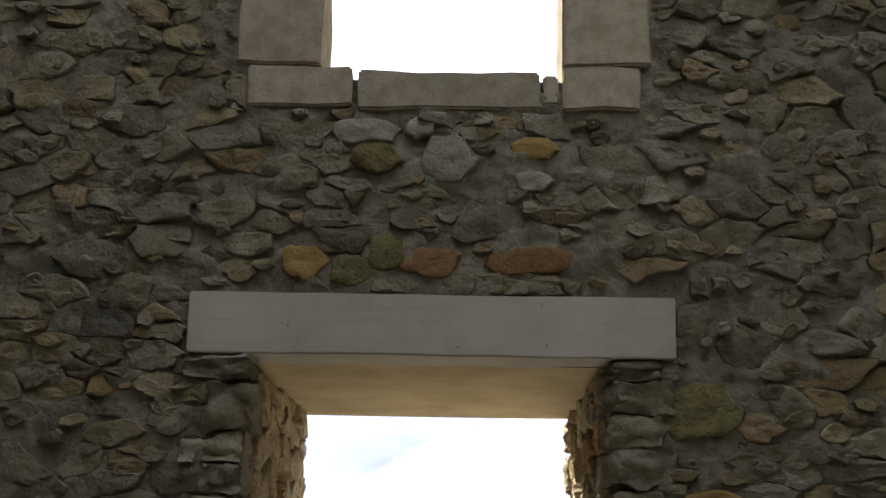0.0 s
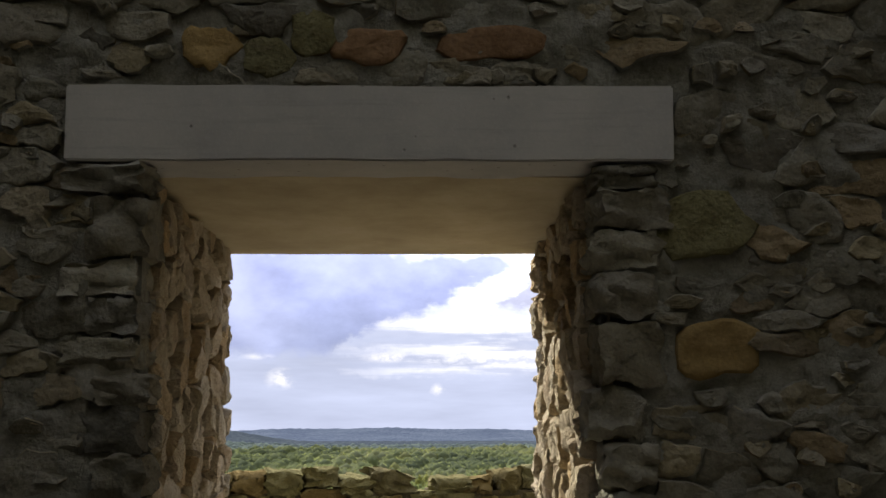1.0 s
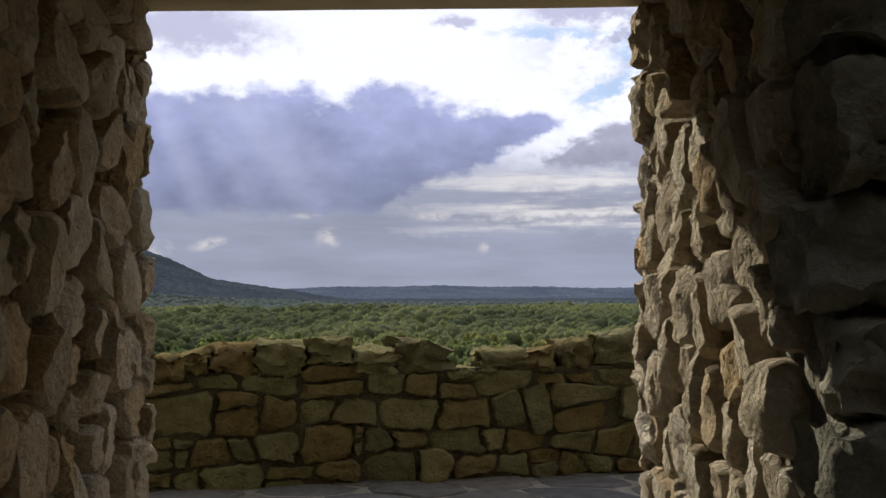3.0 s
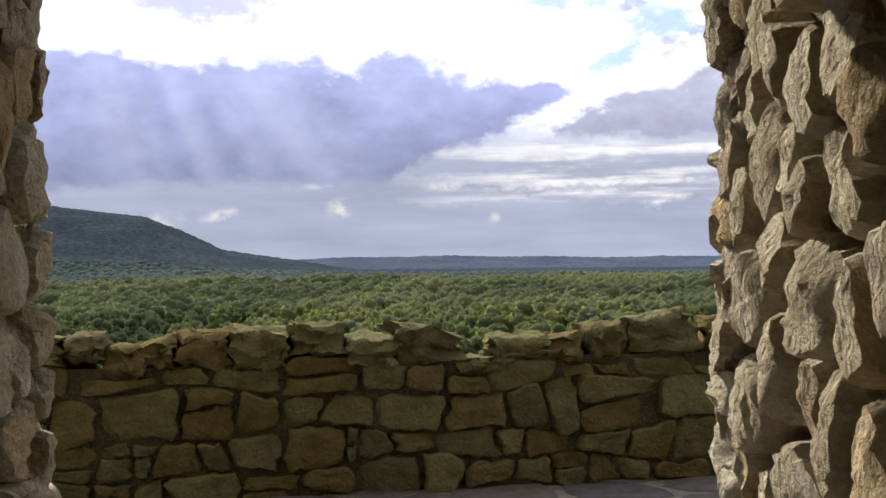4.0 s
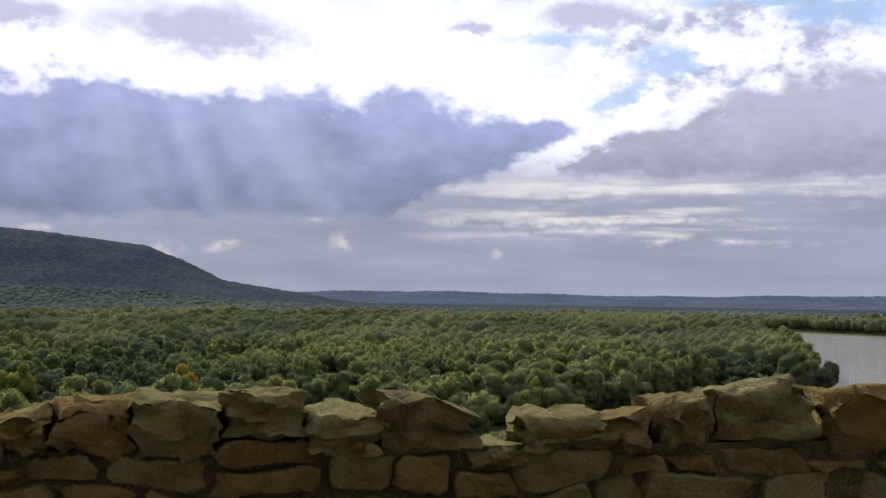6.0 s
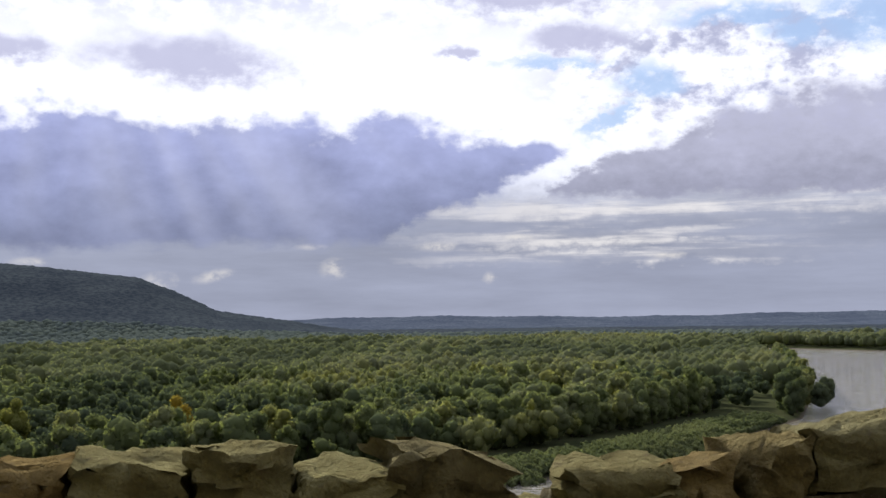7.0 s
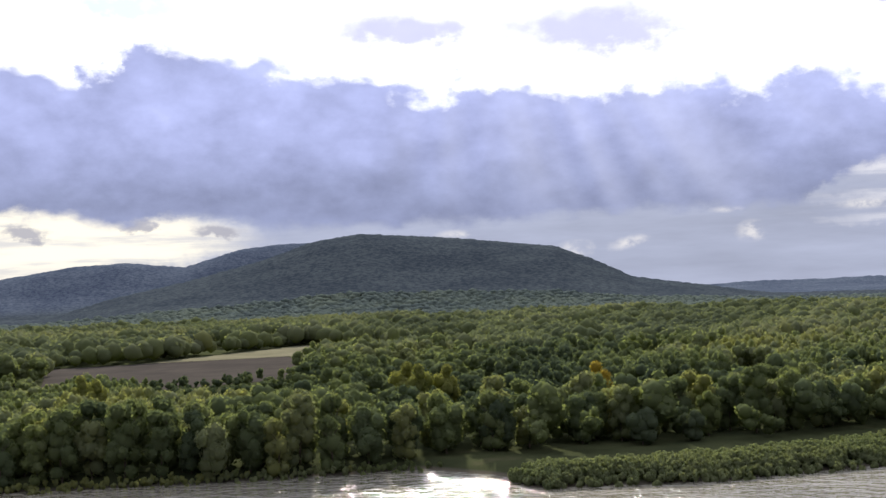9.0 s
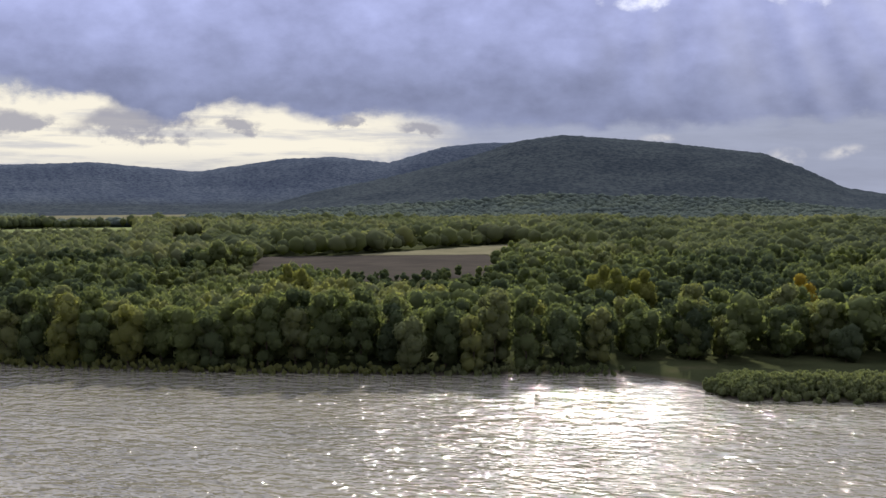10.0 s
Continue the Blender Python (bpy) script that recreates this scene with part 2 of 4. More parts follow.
def stone_material(name, stops, relief=0.012, stain=(0.10, 0.095, 0.08)):
    m, t, b = material(name, 0.92)
    pos = place(t)
    base = ramp(t, chance(t), stops)
    blotch = cloud_noise(t, pos, 9.0, 6.0, 0.65)
    grain = cloud_noise(t, pos, 70.0, 5.0, 0.7)
    beds = cloud_noise(t, place(t, (1.3, 1, 2.2)), 13.0, 6.0, 0.7)
    col = blend(t, step(t, blotch, 0.35, 0.7, 0.0, 0.75), base, blend(t, 1.0, base, (0.62, 0.58, 0.52), "MULTIPLY"))
    col = blend(t, step(t, grain, 0.42, 0.75, 0.0, 0.55), col, blend(t, 1.0, col, (1.5, 1.45, 1.35), "MULTIPLY"))
    col = blend(t, step(t, beds, 0.57, 0.72, 0.0, 0.6), col, stain)
    t.links.new(col, b.inputs["Base Color"])
    pits = t.nodes.new("ShaderNodeTexVoronoi")
    pits.inputs["Scale"].default_value = 34.0
    t.links.new(pos, pits.inputs["Vector"])
    h = calc(t, "ADD", calc(t, "ADD", calc(t, "MULTIPLY", blotch, 1.3), calc(t, "MULTIPLY", beds, 0.35)), calc(t, "MULTIPLY", grain, 0.40))
    h = calc(t, "ADD", h, calc(t, "MULTIPLY", calc(t, "MINIMUM", pits.outputs["Distance"], 0.5), 0.5))
    bump(t, b, h, 1.0, relief)
    return m


WALL_STOPS = [(0.0, (0.17, 0.165, 0.13)), (0.22, (0.22, 0.21, 0.165)), (0.42, (0.265, 0.25, 0.19)), (0.58, (0.20, 0.195, 0.165)), (0.72, (0.28, 0.245, 0.155)),
              (0.84, (0.12, 0.118, 0.10)), (0.93, (0.26, 0.205, 0.12)), (1.0, (0.33, 0.315, 0.25))]
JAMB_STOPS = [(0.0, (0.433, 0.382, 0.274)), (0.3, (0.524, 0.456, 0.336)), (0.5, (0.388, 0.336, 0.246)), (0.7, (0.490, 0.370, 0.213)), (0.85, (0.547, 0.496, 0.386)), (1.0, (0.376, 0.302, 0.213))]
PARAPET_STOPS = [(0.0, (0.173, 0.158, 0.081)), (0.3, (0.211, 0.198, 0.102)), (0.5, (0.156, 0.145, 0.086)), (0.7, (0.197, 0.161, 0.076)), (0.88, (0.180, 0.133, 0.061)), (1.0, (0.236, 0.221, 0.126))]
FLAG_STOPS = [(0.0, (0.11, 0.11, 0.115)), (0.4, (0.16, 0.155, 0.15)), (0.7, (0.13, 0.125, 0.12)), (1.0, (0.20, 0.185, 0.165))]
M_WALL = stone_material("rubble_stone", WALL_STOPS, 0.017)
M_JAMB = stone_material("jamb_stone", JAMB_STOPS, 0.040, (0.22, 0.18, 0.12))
M_PARAPET = stone_material("parapet_stone", PARAPET_STOPS, 0.028, (0.12, 0.10, 0.07))
CAP_STOPS = [(0.0, (0.160, 0.145, 0.100)), (0.35, (0.205, 0.185, 0.125)), (0.6, (0.145, 0.135, 0.100)), (0.8, (0.190, 0.155, 0.095)), (1.0, (0.225, 0.210, 0.155))]
M_CAP = stone_material("weathered_cap_stone", CAP_STOPS, 0.026, (0.30, 0.29, 0.245))
M_FLAG = stone_material("flagstone_slab", FLAG_STOPS, 0.006)
M_OCHRE = stone_material("ochre_stone", [(0.0, (0.27, 0.195, 0.085)), (1.0, (0.31, 0.22, 0.095))], 0.010, (0.20, 0.13, 0.06))
M_RUSTY = stone_material("rusty_stone", [(0.0, (0.20, 0.125, 0.07)), (1.0, (0.23, 0.145, 0.08))], 0.010, (0.13, 0.09, 0.06))
M_PALE = stone_material("pale_grey_stone", [(0.0, (0.27, 0.265, 0.23)), (1.0, (0.32, 0.31, 0.265))], 0.010, (0.2, 0.19, 0.17))
M_DRESSED = stone_material("dressed_stone", [(0.0, (0.34, 0.31, 0.25)), (1.0, (0.40, 0.36, 0.29))], 0.004, (0.22, 0.20, 0.16))


def mortar_material(name, col, dark):
    m, t, b = material(name, 0.95)
    pos = place(t)
    a, g = cloud_noise(t, pos, 5.0, 6.0, 0.65), cloud_noise(t, pos, 90.0, 4.0, 0.7)
    c = blend(t, step(t, a, 0.3, 0.7), dark, col)
    lump = cloud_noise(t, pos, 17.0, 6.0, 0.7)
    c = blend(t, step(t, lump, 0.42, 0.66, 0.0, 0.65), c, blend(t, 1.0, c, (0.55, 0.53, 0.47), "MULTIPLY"))
    c = blend(t, step(t, g, 0.5, 0.75, 0.0, 0.5), c, (0.33, 0.315, 0.26))
    t.links.new(c, b.inputs["Base Color"])
    bump(t, b, calc(t, "ADD", calc(t, "ADD", calc(t, "MULTIPLY", a, 1.2), calc(t, "MULTIPLY", g, 0.4)), calc(t, "MULTIPLY", lump, 1.2)), 1.0, 0.022)
    return m


M_MORTAR = mortar_material("lime_mortar", (0.285, 0.278, 0.228), (0.195, 0.188, 0.152))
M_SAND_JOINT = mortar_material("sandy_joint", (0.34, 0.29, 0.20), (0.22, 0.18, 0.12))
M_WALL_JOINT = mortar_material("brown_joint", (0.125, 0.105, 0.068), (0.075, 0.062, 0.042))
M_PALE_JOINT = mortar_material("pale_joint", (0.36, 0.34, 0.30), (0.24, 0.22, 0.19))


def concrete_material():
    m, t, b = material("cast_concrete", 0.85)
    pos = place(t)
    a, g, board = cloud_noise(t, pos, 2.5, 6.0, 0.6), cloud_noise(t, pos, 60.0, 5.0, 0.7), cloud_noise(t, place(t, (0.6, 0.6, 9)), 3.0, 4.0, 0.6)
    c = ramp(t, a, [(0.3, (0.36, 0.35, 0.32)), (0.55, (0.44, 0.425, 0.38)), (0.75, (0.49, 0.47, 0.42))])
    c = blend(t, step(t, board, 0.5, 0.7, 0.0, 0.35), c, (0.30, 0.29, 0.27))
    pits = t.nodes.new("ShaderNodeTexVoronoi")
    t.links.new(pos, pits.inputs["Vector"])
    pits.inputs["Scale"].default_value = 11.0
    hole = step(t, pits.outputs["Distance"], 0.05, 0.10, 1.0, 0.0)
    c = blend(t, calc(t, "MULTIPLY", hole, 0.6), c, (0.14, 0.13, 0.12))
    c = blend(t, step(t, g, 0.45, 0.8, 0.0, 0.35), c, (0.55, 0.52, 0.46))
    t.links.new(c, b.inputs["Base Color"])
    bump(t, b, calc(t, "SUBTRACT", calc(t, "ADD", calc(t, "MULTIPLY", g, 0.5), a), hole), 0.6, 0.004)
    return m


M_CONCRETE = concrete_material()


def soffit_material():
    m, t, b = material("weathered_soffit", 0.9)
    pos = place(t)
    a, g = cloud_noise(t, pos, 2.0, 6.0, 0.65), cloud_noise(t, pos, 40.0, 4.0, 0.7)
    c = ramp(t, a, [(0.3, (0.36, 0.30, 0.19)), (0.55, (0.47, 0.40, 0.26)), (0.75, (0.53, 0.47, 0.33))])
    c = blend(t, step(t, g, 0.5, 0.8, 0.0, 0.3), c, (0.30, 0.25, 0.17))
    t.links.new(c, b.inputs["Base Color"])
    bump(t, b, calc(t, "ADD", a, calc(t, "MULTIPLY", g, 0.4)), 0.5, 0.006)
    return m


M_SOFFIT = soffit_material()


def leaf_material(name, stops, single=False, through_leaf=0.5):
    """single: the tint comes from the object; else each tree of a wood carries its own."""
    m, t, b = material(name, 0.9)
    b.inputs["Specular IOR Level"].default_value = 0.0
    pos = place(t)
    g = t.nodes.new("ShaderNodeNewGeometry")
    if single:
        tint = t.nodes.new("ShaderNodeObjectInfo").outputs["Random"]
    else:
        n = t.nodes.new("ShaderNodeAttribute")
        n.attribute_name = "tint"
        tint = n.outputs["Fac"]
    f = calc(t, "ADD", calc(t, "MULTIPLY", tint, 0.80), calc(t, "MULTIPLY", g.outputs["Random Per Island"], 0.12))
    f = calc(t, "ADD", f, calc(t, "MULTIPLY", cloud_noise(t, pos, 0.35, 3.0, 0.6), 0.10))
    c = ramp(t, f, stops)
    t.links.new(c, b.inputs["Base Color"])
    tr = t.nodes.new("ShaderNodeBsdfTranslucent")
    t.links.new(blend(t, 1.0, c, (1.2, 1.2, 0.7), "MULTIPLY"), tr.inputs["Color"])
    mix = t.nodes.new("ShaderNodeMixShader")
    mix.inputs[0].default_value = through_leaf
    t.links.new(b.outputs[0], mix.inputs[1])
    t.links.new(tr.outputs[0], mix.inputs[2])
    t.links.new(mix.outputs[0], t.nodes["Material Output"].inputs["Surface"])
    return m


GREENS = [(0.05, (0.076, 0.100, 0.064)), (0.28, (0.124, 0.152, 0.080)), (0.48, (0.166, 0.196, 0.085)), (0.64, (0.194, 0.216, 0.124)), (0.82, (0.241, 0.249, 0.090)), (1.0, (0.271, 0.257, 0.086))]
M_LEAF = leaf_material("wood_leaves", GREENS)
# the greens drawn towards one muted tone: aerial haze put into the leaves
M_MID_HAZE = leaf_material("hazed_wood_leaves", [(p, tuple(0.62 * a + 0.38 * b for a, b in zip(c, (0.140, 0.152, 0.098)))) for p, c in GREENS])
M_BANK = leaf_material("riverside_leaves", [(p * 1.15, c) for p, c in GREENS[:5]], True)
M_YELLOW = leaf_material("yellow_leaves", [(0.1, (0.30, 0.235, 0.05)), (0.9, (0.36, 0.28, 0.06))], True)
M_LIME = leaf_material("yellowing_leaves", [(0.1, (0.17, 0.185, 0.06)), (0.9, (0.21, 0.215, 0.07))], True)
M_WILLOW = leaf_material("willow_leaves", [(0.1, (0.105, 0.130, 0.080)), (0.9, (0.130, 0.155, 0.095))], True)
M_REED = leaf_material("reed_leaves", [(0.1, (0.120, 0.145, 0.080)), (0.5, (0.170, 0.200, 0.105)), (0.9, (0.215, 0.235, 0.130))])
# pale blue-grey cast of distance haze mixed into these leaf colours
M_FAR_HAZE = leaf_material("far_hazed_leaves", [(0.1, (0.095, 0.118, 0.112)), (0.5, (0.108, 0.132, 0.115)), (0.9, (0.122, 0.145, 0.115))], False, 0.1)


def plain_ground():
    m, t, b = material("ground_earth", 0.95)
    pos = place(t)
    a, g = cloud_noise(t, pos, 0.05, 6.0, 0.6), cloud_noise(t, pos, 3.0, 6.0, 0.7)
    c = ramp(t, a, [(0.3, (0.035, 0.042, 0.022)), (0.6, (0.055, 0.062, 0.030)), (0.8, (0.085, 0.080, 0.045))])
    z = t.nodes.new("ShaderNodeSeparateXYZ")
    t.links.new(pos, z.inputs[0])
    c = blend(t, step(t, z.outputs[2], -56.8, -56.0, 1.0, 0.0), c, (0.095, 0.083, 0.065))
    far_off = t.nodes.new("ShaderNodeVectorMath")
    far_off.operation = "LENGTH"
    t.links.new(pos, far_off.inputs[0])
    c = blend(t, step(t, far_off.outputs["Value"], 60.0, 30.0), c, (0.20, 0.18, 0.145))
    canopy = cloud_noise(t, pos, 0.09, 4.0, 0.7)
    stands = cloud_noise(t, place(t, (1.0, 1.0, 4.0)), 0.006, 4.0, 0.6)
    # hill woods bluish, ridge bluer and paler: aerial haze painted in by distance
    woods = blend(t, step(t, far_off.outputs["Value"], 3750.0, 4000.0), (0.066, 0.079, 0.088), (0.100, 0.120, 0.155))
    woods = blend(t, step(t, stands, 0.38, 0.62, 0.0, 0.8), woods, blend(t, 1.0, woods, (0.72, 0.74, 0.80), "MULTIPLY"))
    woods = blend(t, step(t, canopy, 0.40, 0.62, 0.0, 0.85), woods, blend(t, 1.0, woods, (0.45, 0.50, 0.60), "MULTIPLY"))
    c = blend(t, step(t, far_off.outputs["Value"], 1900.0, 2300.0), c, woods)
    c = blend(t, step(t, g, 0.45, 0.75, 0.0, 0.4), c, blend(t, 1.0, c, (0.5, 0.5, 0.5), "MULTIPLY"))
    t.links.new(c, b.inputs["Base Color"])
    bump(t, b, g, 0.8, 0.05)
    return m


M_GROUND = plain_ground()


def field_material(name, a_col, b_col):
    m, t, b = material(name, 0.95)
    a, rows = cloud_noise(t, place(t), 0.02, 5.0, 0.6), cloud_noise(t, place(t, (0.35, 0.02, 1)), 1.0, 3.0, 0.6)
    c = blend(t, step(t, calc(t, "ADD", calc(t, "MULTIPLY", a, 0.6), calc(t, "MULTIPLY", rows, 0.4)), 0.38, 0.62), a_col, b_col)
    t.links.new(c, b.inputs["Base Color"])
    return m


M_PLOUGHED = field_material("ploughed_soil", (0.050, 0.045, 0.041), (0.068, 0.060, 0.053))
M_STUBBLE = field_material("pale_stubble", (0.13, 0.122, 0.080), (0.175, 0.165, 0.11))
M_MEADOW = field_material("meadow_grass", (0.15, 0.18, 0.085), (0.21, 0.24, 0.11))


def water_material():
    m, t, b = material("silty_water", 0.05)
    b.inputs["Base Color"].default_value = (0.165, 0.150, 0.115, 1)
    b.inputs["Specular IOR Level"].default_value = 0.5
    b.inputs["IOR"].default_value = 1.333
    pos = place(t, (1.0, 1.0, 1.0))
    turn = t.nodes.new("ShaderNodeMapping")
    turn.inputs["Rotation"].default_value = (0, 0, radians(-28))
    turn.inputs["Scale"].default_value = (0.75, 1.0, 1.0)
    t.links.new(pos, turn.inputs["Vector"])
    small, mid, big = cloud_noise(t, turn.outputs[0], 0.62, 1.0, 0.5), cloud_noise(t, turn.outputs[0], 0.26, 2.0, 0.45), cloud_noise(t, pos, 0.02, 4.0, 0.6)
    silt = ramp(t, big, [(0.3, (0.185, 0.175, 0.145)), (0.7, (0.255, 0.235, 0.185))])
    t.links.new(silt, b.inputs["Base Color"])
    gust = step(t, cloud_noise(t, turn.outputs[0], 0.05, 3.0, 0.6), 0.35, 0.65, 0.75, 1.25)
    h = calc(t, "MULTIPLY", calc(t, "ADD", calc(t, "MULTIPLY", small, 0.42), calc(t, "MULTIPLY", mid, 1.0)), gust)
    bump(t, b, h, 1.0, 1.55)
    return m


M_WATER = water_material()
M_BARK = stone_material("bark", [(0.0, (0.09, 0.075, 0.055)), (1.0, (0.13, 0.11, 0.085))], 0.02)

# ---------------------------------------------------------------- builders


def mesh_of(name, verts, faces, mat, smooth=True):
    me = bpy.data.meshes.new(name)
    me.from_pydata([tuple(p) for p in verts], [], faces)
    me.materials.append(mat)
    if smooth:
        me.shade_smooth()
        me.set_sharp_from_angle(angle=0.6)
    me.update()
    return me


def tri_mesh(name, verts, tris, mat, smooth=False):
    """A mesh from arrays of places and triangles."""
    me = bpy.data.meshes.new(name)
    n = len(tris)
    me.vertices.add(len(verts))
    me.vertices.foreach_set("co", np.asarray(verts, np.float32).ravel())
    me.loops.add(3 * n)
    me.loops.foreach_set("vertex_index", np.asarray(tris, np.int32).ravel())
    me.polygons.add(n)
    me.polygons.foreach_set("loop_start", np.arange(0, 3 * n, 3, dtype=np.int32))
    me.polygons.foreach_set("use_smooth", np.full(n, smooth))
    me.materials.append(mat)
    me.update(calc_edges=True)
    return me


def child(name, me, parent, label=""):
    ob = new(name, me)
    ob.parent = parent
    return tagged(ob, label)


def part(name, bm, mat, parent, label="", smooth=False):
    me = bpy.data.meshes.new(name)
    bm.to_mesh(me)
    bm.free()
    me.materials.append(mat)
    if smooth:
        me.shade_smooth()
        me.set_sharp_from_angle(angle=1.1)
    return child(name, me, parent, label)


def add_box(bm, lo, hi):
    c, s = [(a + b) / 2 for a, b in zip(lo, hi)], [b - a for a, b in zip(lo, hi)]
    return bmesh.ops.create_cube(bm, size=1.0, matrix=Matrix.Translation(c) @ Matrix.Diagonal((*s, 1)))["verts"]


def cell(seed, others, bounds):
    """The convex polygon nearer to seed than to any of the others."""
    u0, u1, v0, v1 = bounds
    poly = [(u0, v0), (u1, v0), (u1, v1), (u0, v1)]
    for o in others:
        mx, my, dx, dy = (seed[0] + o[0]) / 2, (seed[1] + o[1]) / 2, o[0] - seed[0], o[1] - seed[1]
        side = [(p[0] - mx) * dx + (p[1] - my) * dy for p in poly]
        if max(side) <= 0:
            continue
        out = []
        for k, p in enumerate(poly):
            q, a, b = poly[(k + 1) % len(poly)], side[k], side[(k + 1) % len(poly)]
            if a <= 0:
                out.append(p)
            if a * b < 0:
                f = a / (a - b)
                out.append((p[0] + (q[0] - p[0]) * f, p[1] + (q[1] - p[1]) * f))
        poly = out
        if len(poly) < 3:
            return []
    return poly


def rubble(rng, bounds, small, large, aspect, holes=(), fixed=(), darts=30000):
    """Irregular stones that fill a rectangle but for its holes: a list of (centre, polygon). aspect: width over height. fixed: centres with a radius."""
    u0, u1, v0, v1 = bounds
    seeds = [(u / aspect, v, r) for u, v, r in fixed]
    got, n = np.zeros((darts + 50, 3)), len(seeds)
    for k, s in enumerate(seeds):
        got[k] = s

    def blocked(u, v, m=0.0):
        return any(a + m < u < b - m and c + m < v < d - m for a, b, c, d in holes)

    for k in range(darts):
        u, v = rng.uniform(u0, u1), rng.uniform(v0, v1)
        r = large + (small - large) * min(1.0, k / (darts * 0.2)) ** 0.5
        if blocked(u, v, -0.03):
            continue
        r *= rng.uniform(0.8, 1.2)
        s = (u / aspect, v, r)
        if not len(got) or ((got[:n, 0] - s[0]) ** 2 + (got[:n, 1] - s[1]) ** 2 > (r + got[:n, 2]) ** 2).all():
            seeds.append(s)
            got[n] = s
            n += 1
    ghosts = []
    for a, b, c, d in holes:
        for s in seeds:
            u, v = s[0] * aspect, s[1]
            if c - 0.1 < v < d + 0.1:
                if 0 <= a - u < 0.5:
                    ghosts.append(((2 * a - u) / aspect, v))
                if 0 <= u - b < 0.5:
                    ghosts.append(((2 * b - u) / aspect, v))
            if a - 0.1 < u < b + 0.1:
                if 0 <= c - v < 0.4:
                    ghosts.append((u / aspect, 2 * c - v))
                if 0 <= v - d < 0.4:
                    ghosts.append((u / aspect, 2 * d - v))
    pts = np.array([s[:2] for s in seeds] + ghosts)
    out = []
    for k, s in enumerate(seeds):
        d = np.hypot(pts[:, 0] - s[0], pts[:, 1] - s[1])
        near = [tuple(pts[j]) for j in np.argsort(d)[1:26]]
        poly = cell(s[:2], near, (u0 / aspect, u1 / aspect, v0, v1))
        if len(poly) >= 3:
            poly = [(p[0] * aspect, p[1]) for p in poly]
            cu, cv = sum(p[0] for p in poly) / len(poly), sum(p[1] for p in poly) / len(poly)
            if not blocked(cu, cv):
                out.append(((cu, cv), poly))
    return out


def stone(rng, centre, poly, gap, height, root, sides=18, tilt=0.25, square=1, wobble=0.10, ragged=0.15, crag=0.006):
    """A rough broken stone on a face: places (u, v, out of the face) and faces, grown from its polygon. crag: depth of its uneven surface."""
    cu, cv = centre
    pts = [np.array(p) for p in poly]
    for _ in range(square):
        pts = [q for k in range(len(pts)) for q in (pts[k] * 0.86 + pts[(k + 1) % len(pts)] * 0.14, pts[k] * 0.14 + pts[(k + 1) % len(pts)] * 0.86)]
    lens = [np.linalg.norm(pts[(k + 1) % len(pts)] - pts[k]) for k in range(len(pts))]
    total, ring = sum(lens), []
    for k in range(sides):
        d, j = total * k / sides, 0
        while d > lens[j] and j < len(pts) - 1:
            d -= lens[j]
            j += 1
        ring.append(pts[j] + (pts[(j + 1) % len(pts)] - pts[j]) * min(1.0, d / max(lens[j], 1e-6)))
    tu, tv = rng.uniform(-tilt, tilt), rng.uniform(-tilt, tilt)
    jit = [rng.uniform(1 - wobble, 1 + wobble * 0.5) for _ in ring]
    ox, oy, oz = rng.uniform(0, 90), rng.uniform(0, 90), rng.uniform(0, 90)
    # a broken plane or two cut across the stone
    cuts = [(rng.uniform(-1, 1), rng.uniform(-1, 1), rng.uniform(0.0, 0.5)) for _ in range(2)]
    size = math.sqrt(max(1e-5, abs(sum(ring[k][0] * ring[(k + 1) % sides][1] - ring[(k + 1) % sides][0] * ring[k][1] for k in range(sides))) / 2))
    verts = []
    for scale, h in ((1.0, -root), (1.0, 0.35), (0.965, 0.78), (0.87, 0.98), (0.66, 1.0), (0.42, 1.0), (0.2, 1.0), (0.0, 1.0)):
        for k, p in enumerate(ring if scale else ring[:1]):
            ou, ov = p[0] - cu, p[1] - cv
            dist = math.hypot(ou, ov)
            f = max(0.25, (1 - gap / max(dist, 0.01))) * scale * jit[k]
            qu, qv = cu + ou * f, cv + ov * f
            w = h
            if h > 0:
                a = noise.noise(Vector((qu * 9 + ox, qv * 13 + oy, oz)))
                b = noise.noise(Vector((qu * 24 + oy, qv * 34 + oz, ox)))
                c = noise.noise(Vector((qu * 7 + oz, qv * 60 + ox, oy)))
                w = h * height + (tu * (qu - cu) + tv * (qv - cv)) * min(1.0, h + 0.2) + rng.uniform(-ragged, ragged) * height * 0.5
                for ca, cb, cd in cuts:
                    w -= max(0.0, (ca * (qu - cu) + cb * (qv - cv)) / size - cd) * height * 0.9
                w += crag * (a * 1.5 + b * 0.9 + c * 0.7) * min(1.0, h + 0.15)
                qu += crag * b * 1.2
                qv += crag * a * 1.2
            verts.append((qu, qv, w))
    faces = []
    for a in range(6):
        for k in range(sides):
            k2 = (k + 1) % sides
            faces.append((a * sides + k, a * sides + k2, (a + 1) * sides + k2, (a + 1) * sides + k))
    faces += [(6 * sides + k, 6 * sides + (k + 1) % sides, 7 * sides) for k in range(sides)]
    return verts, faces


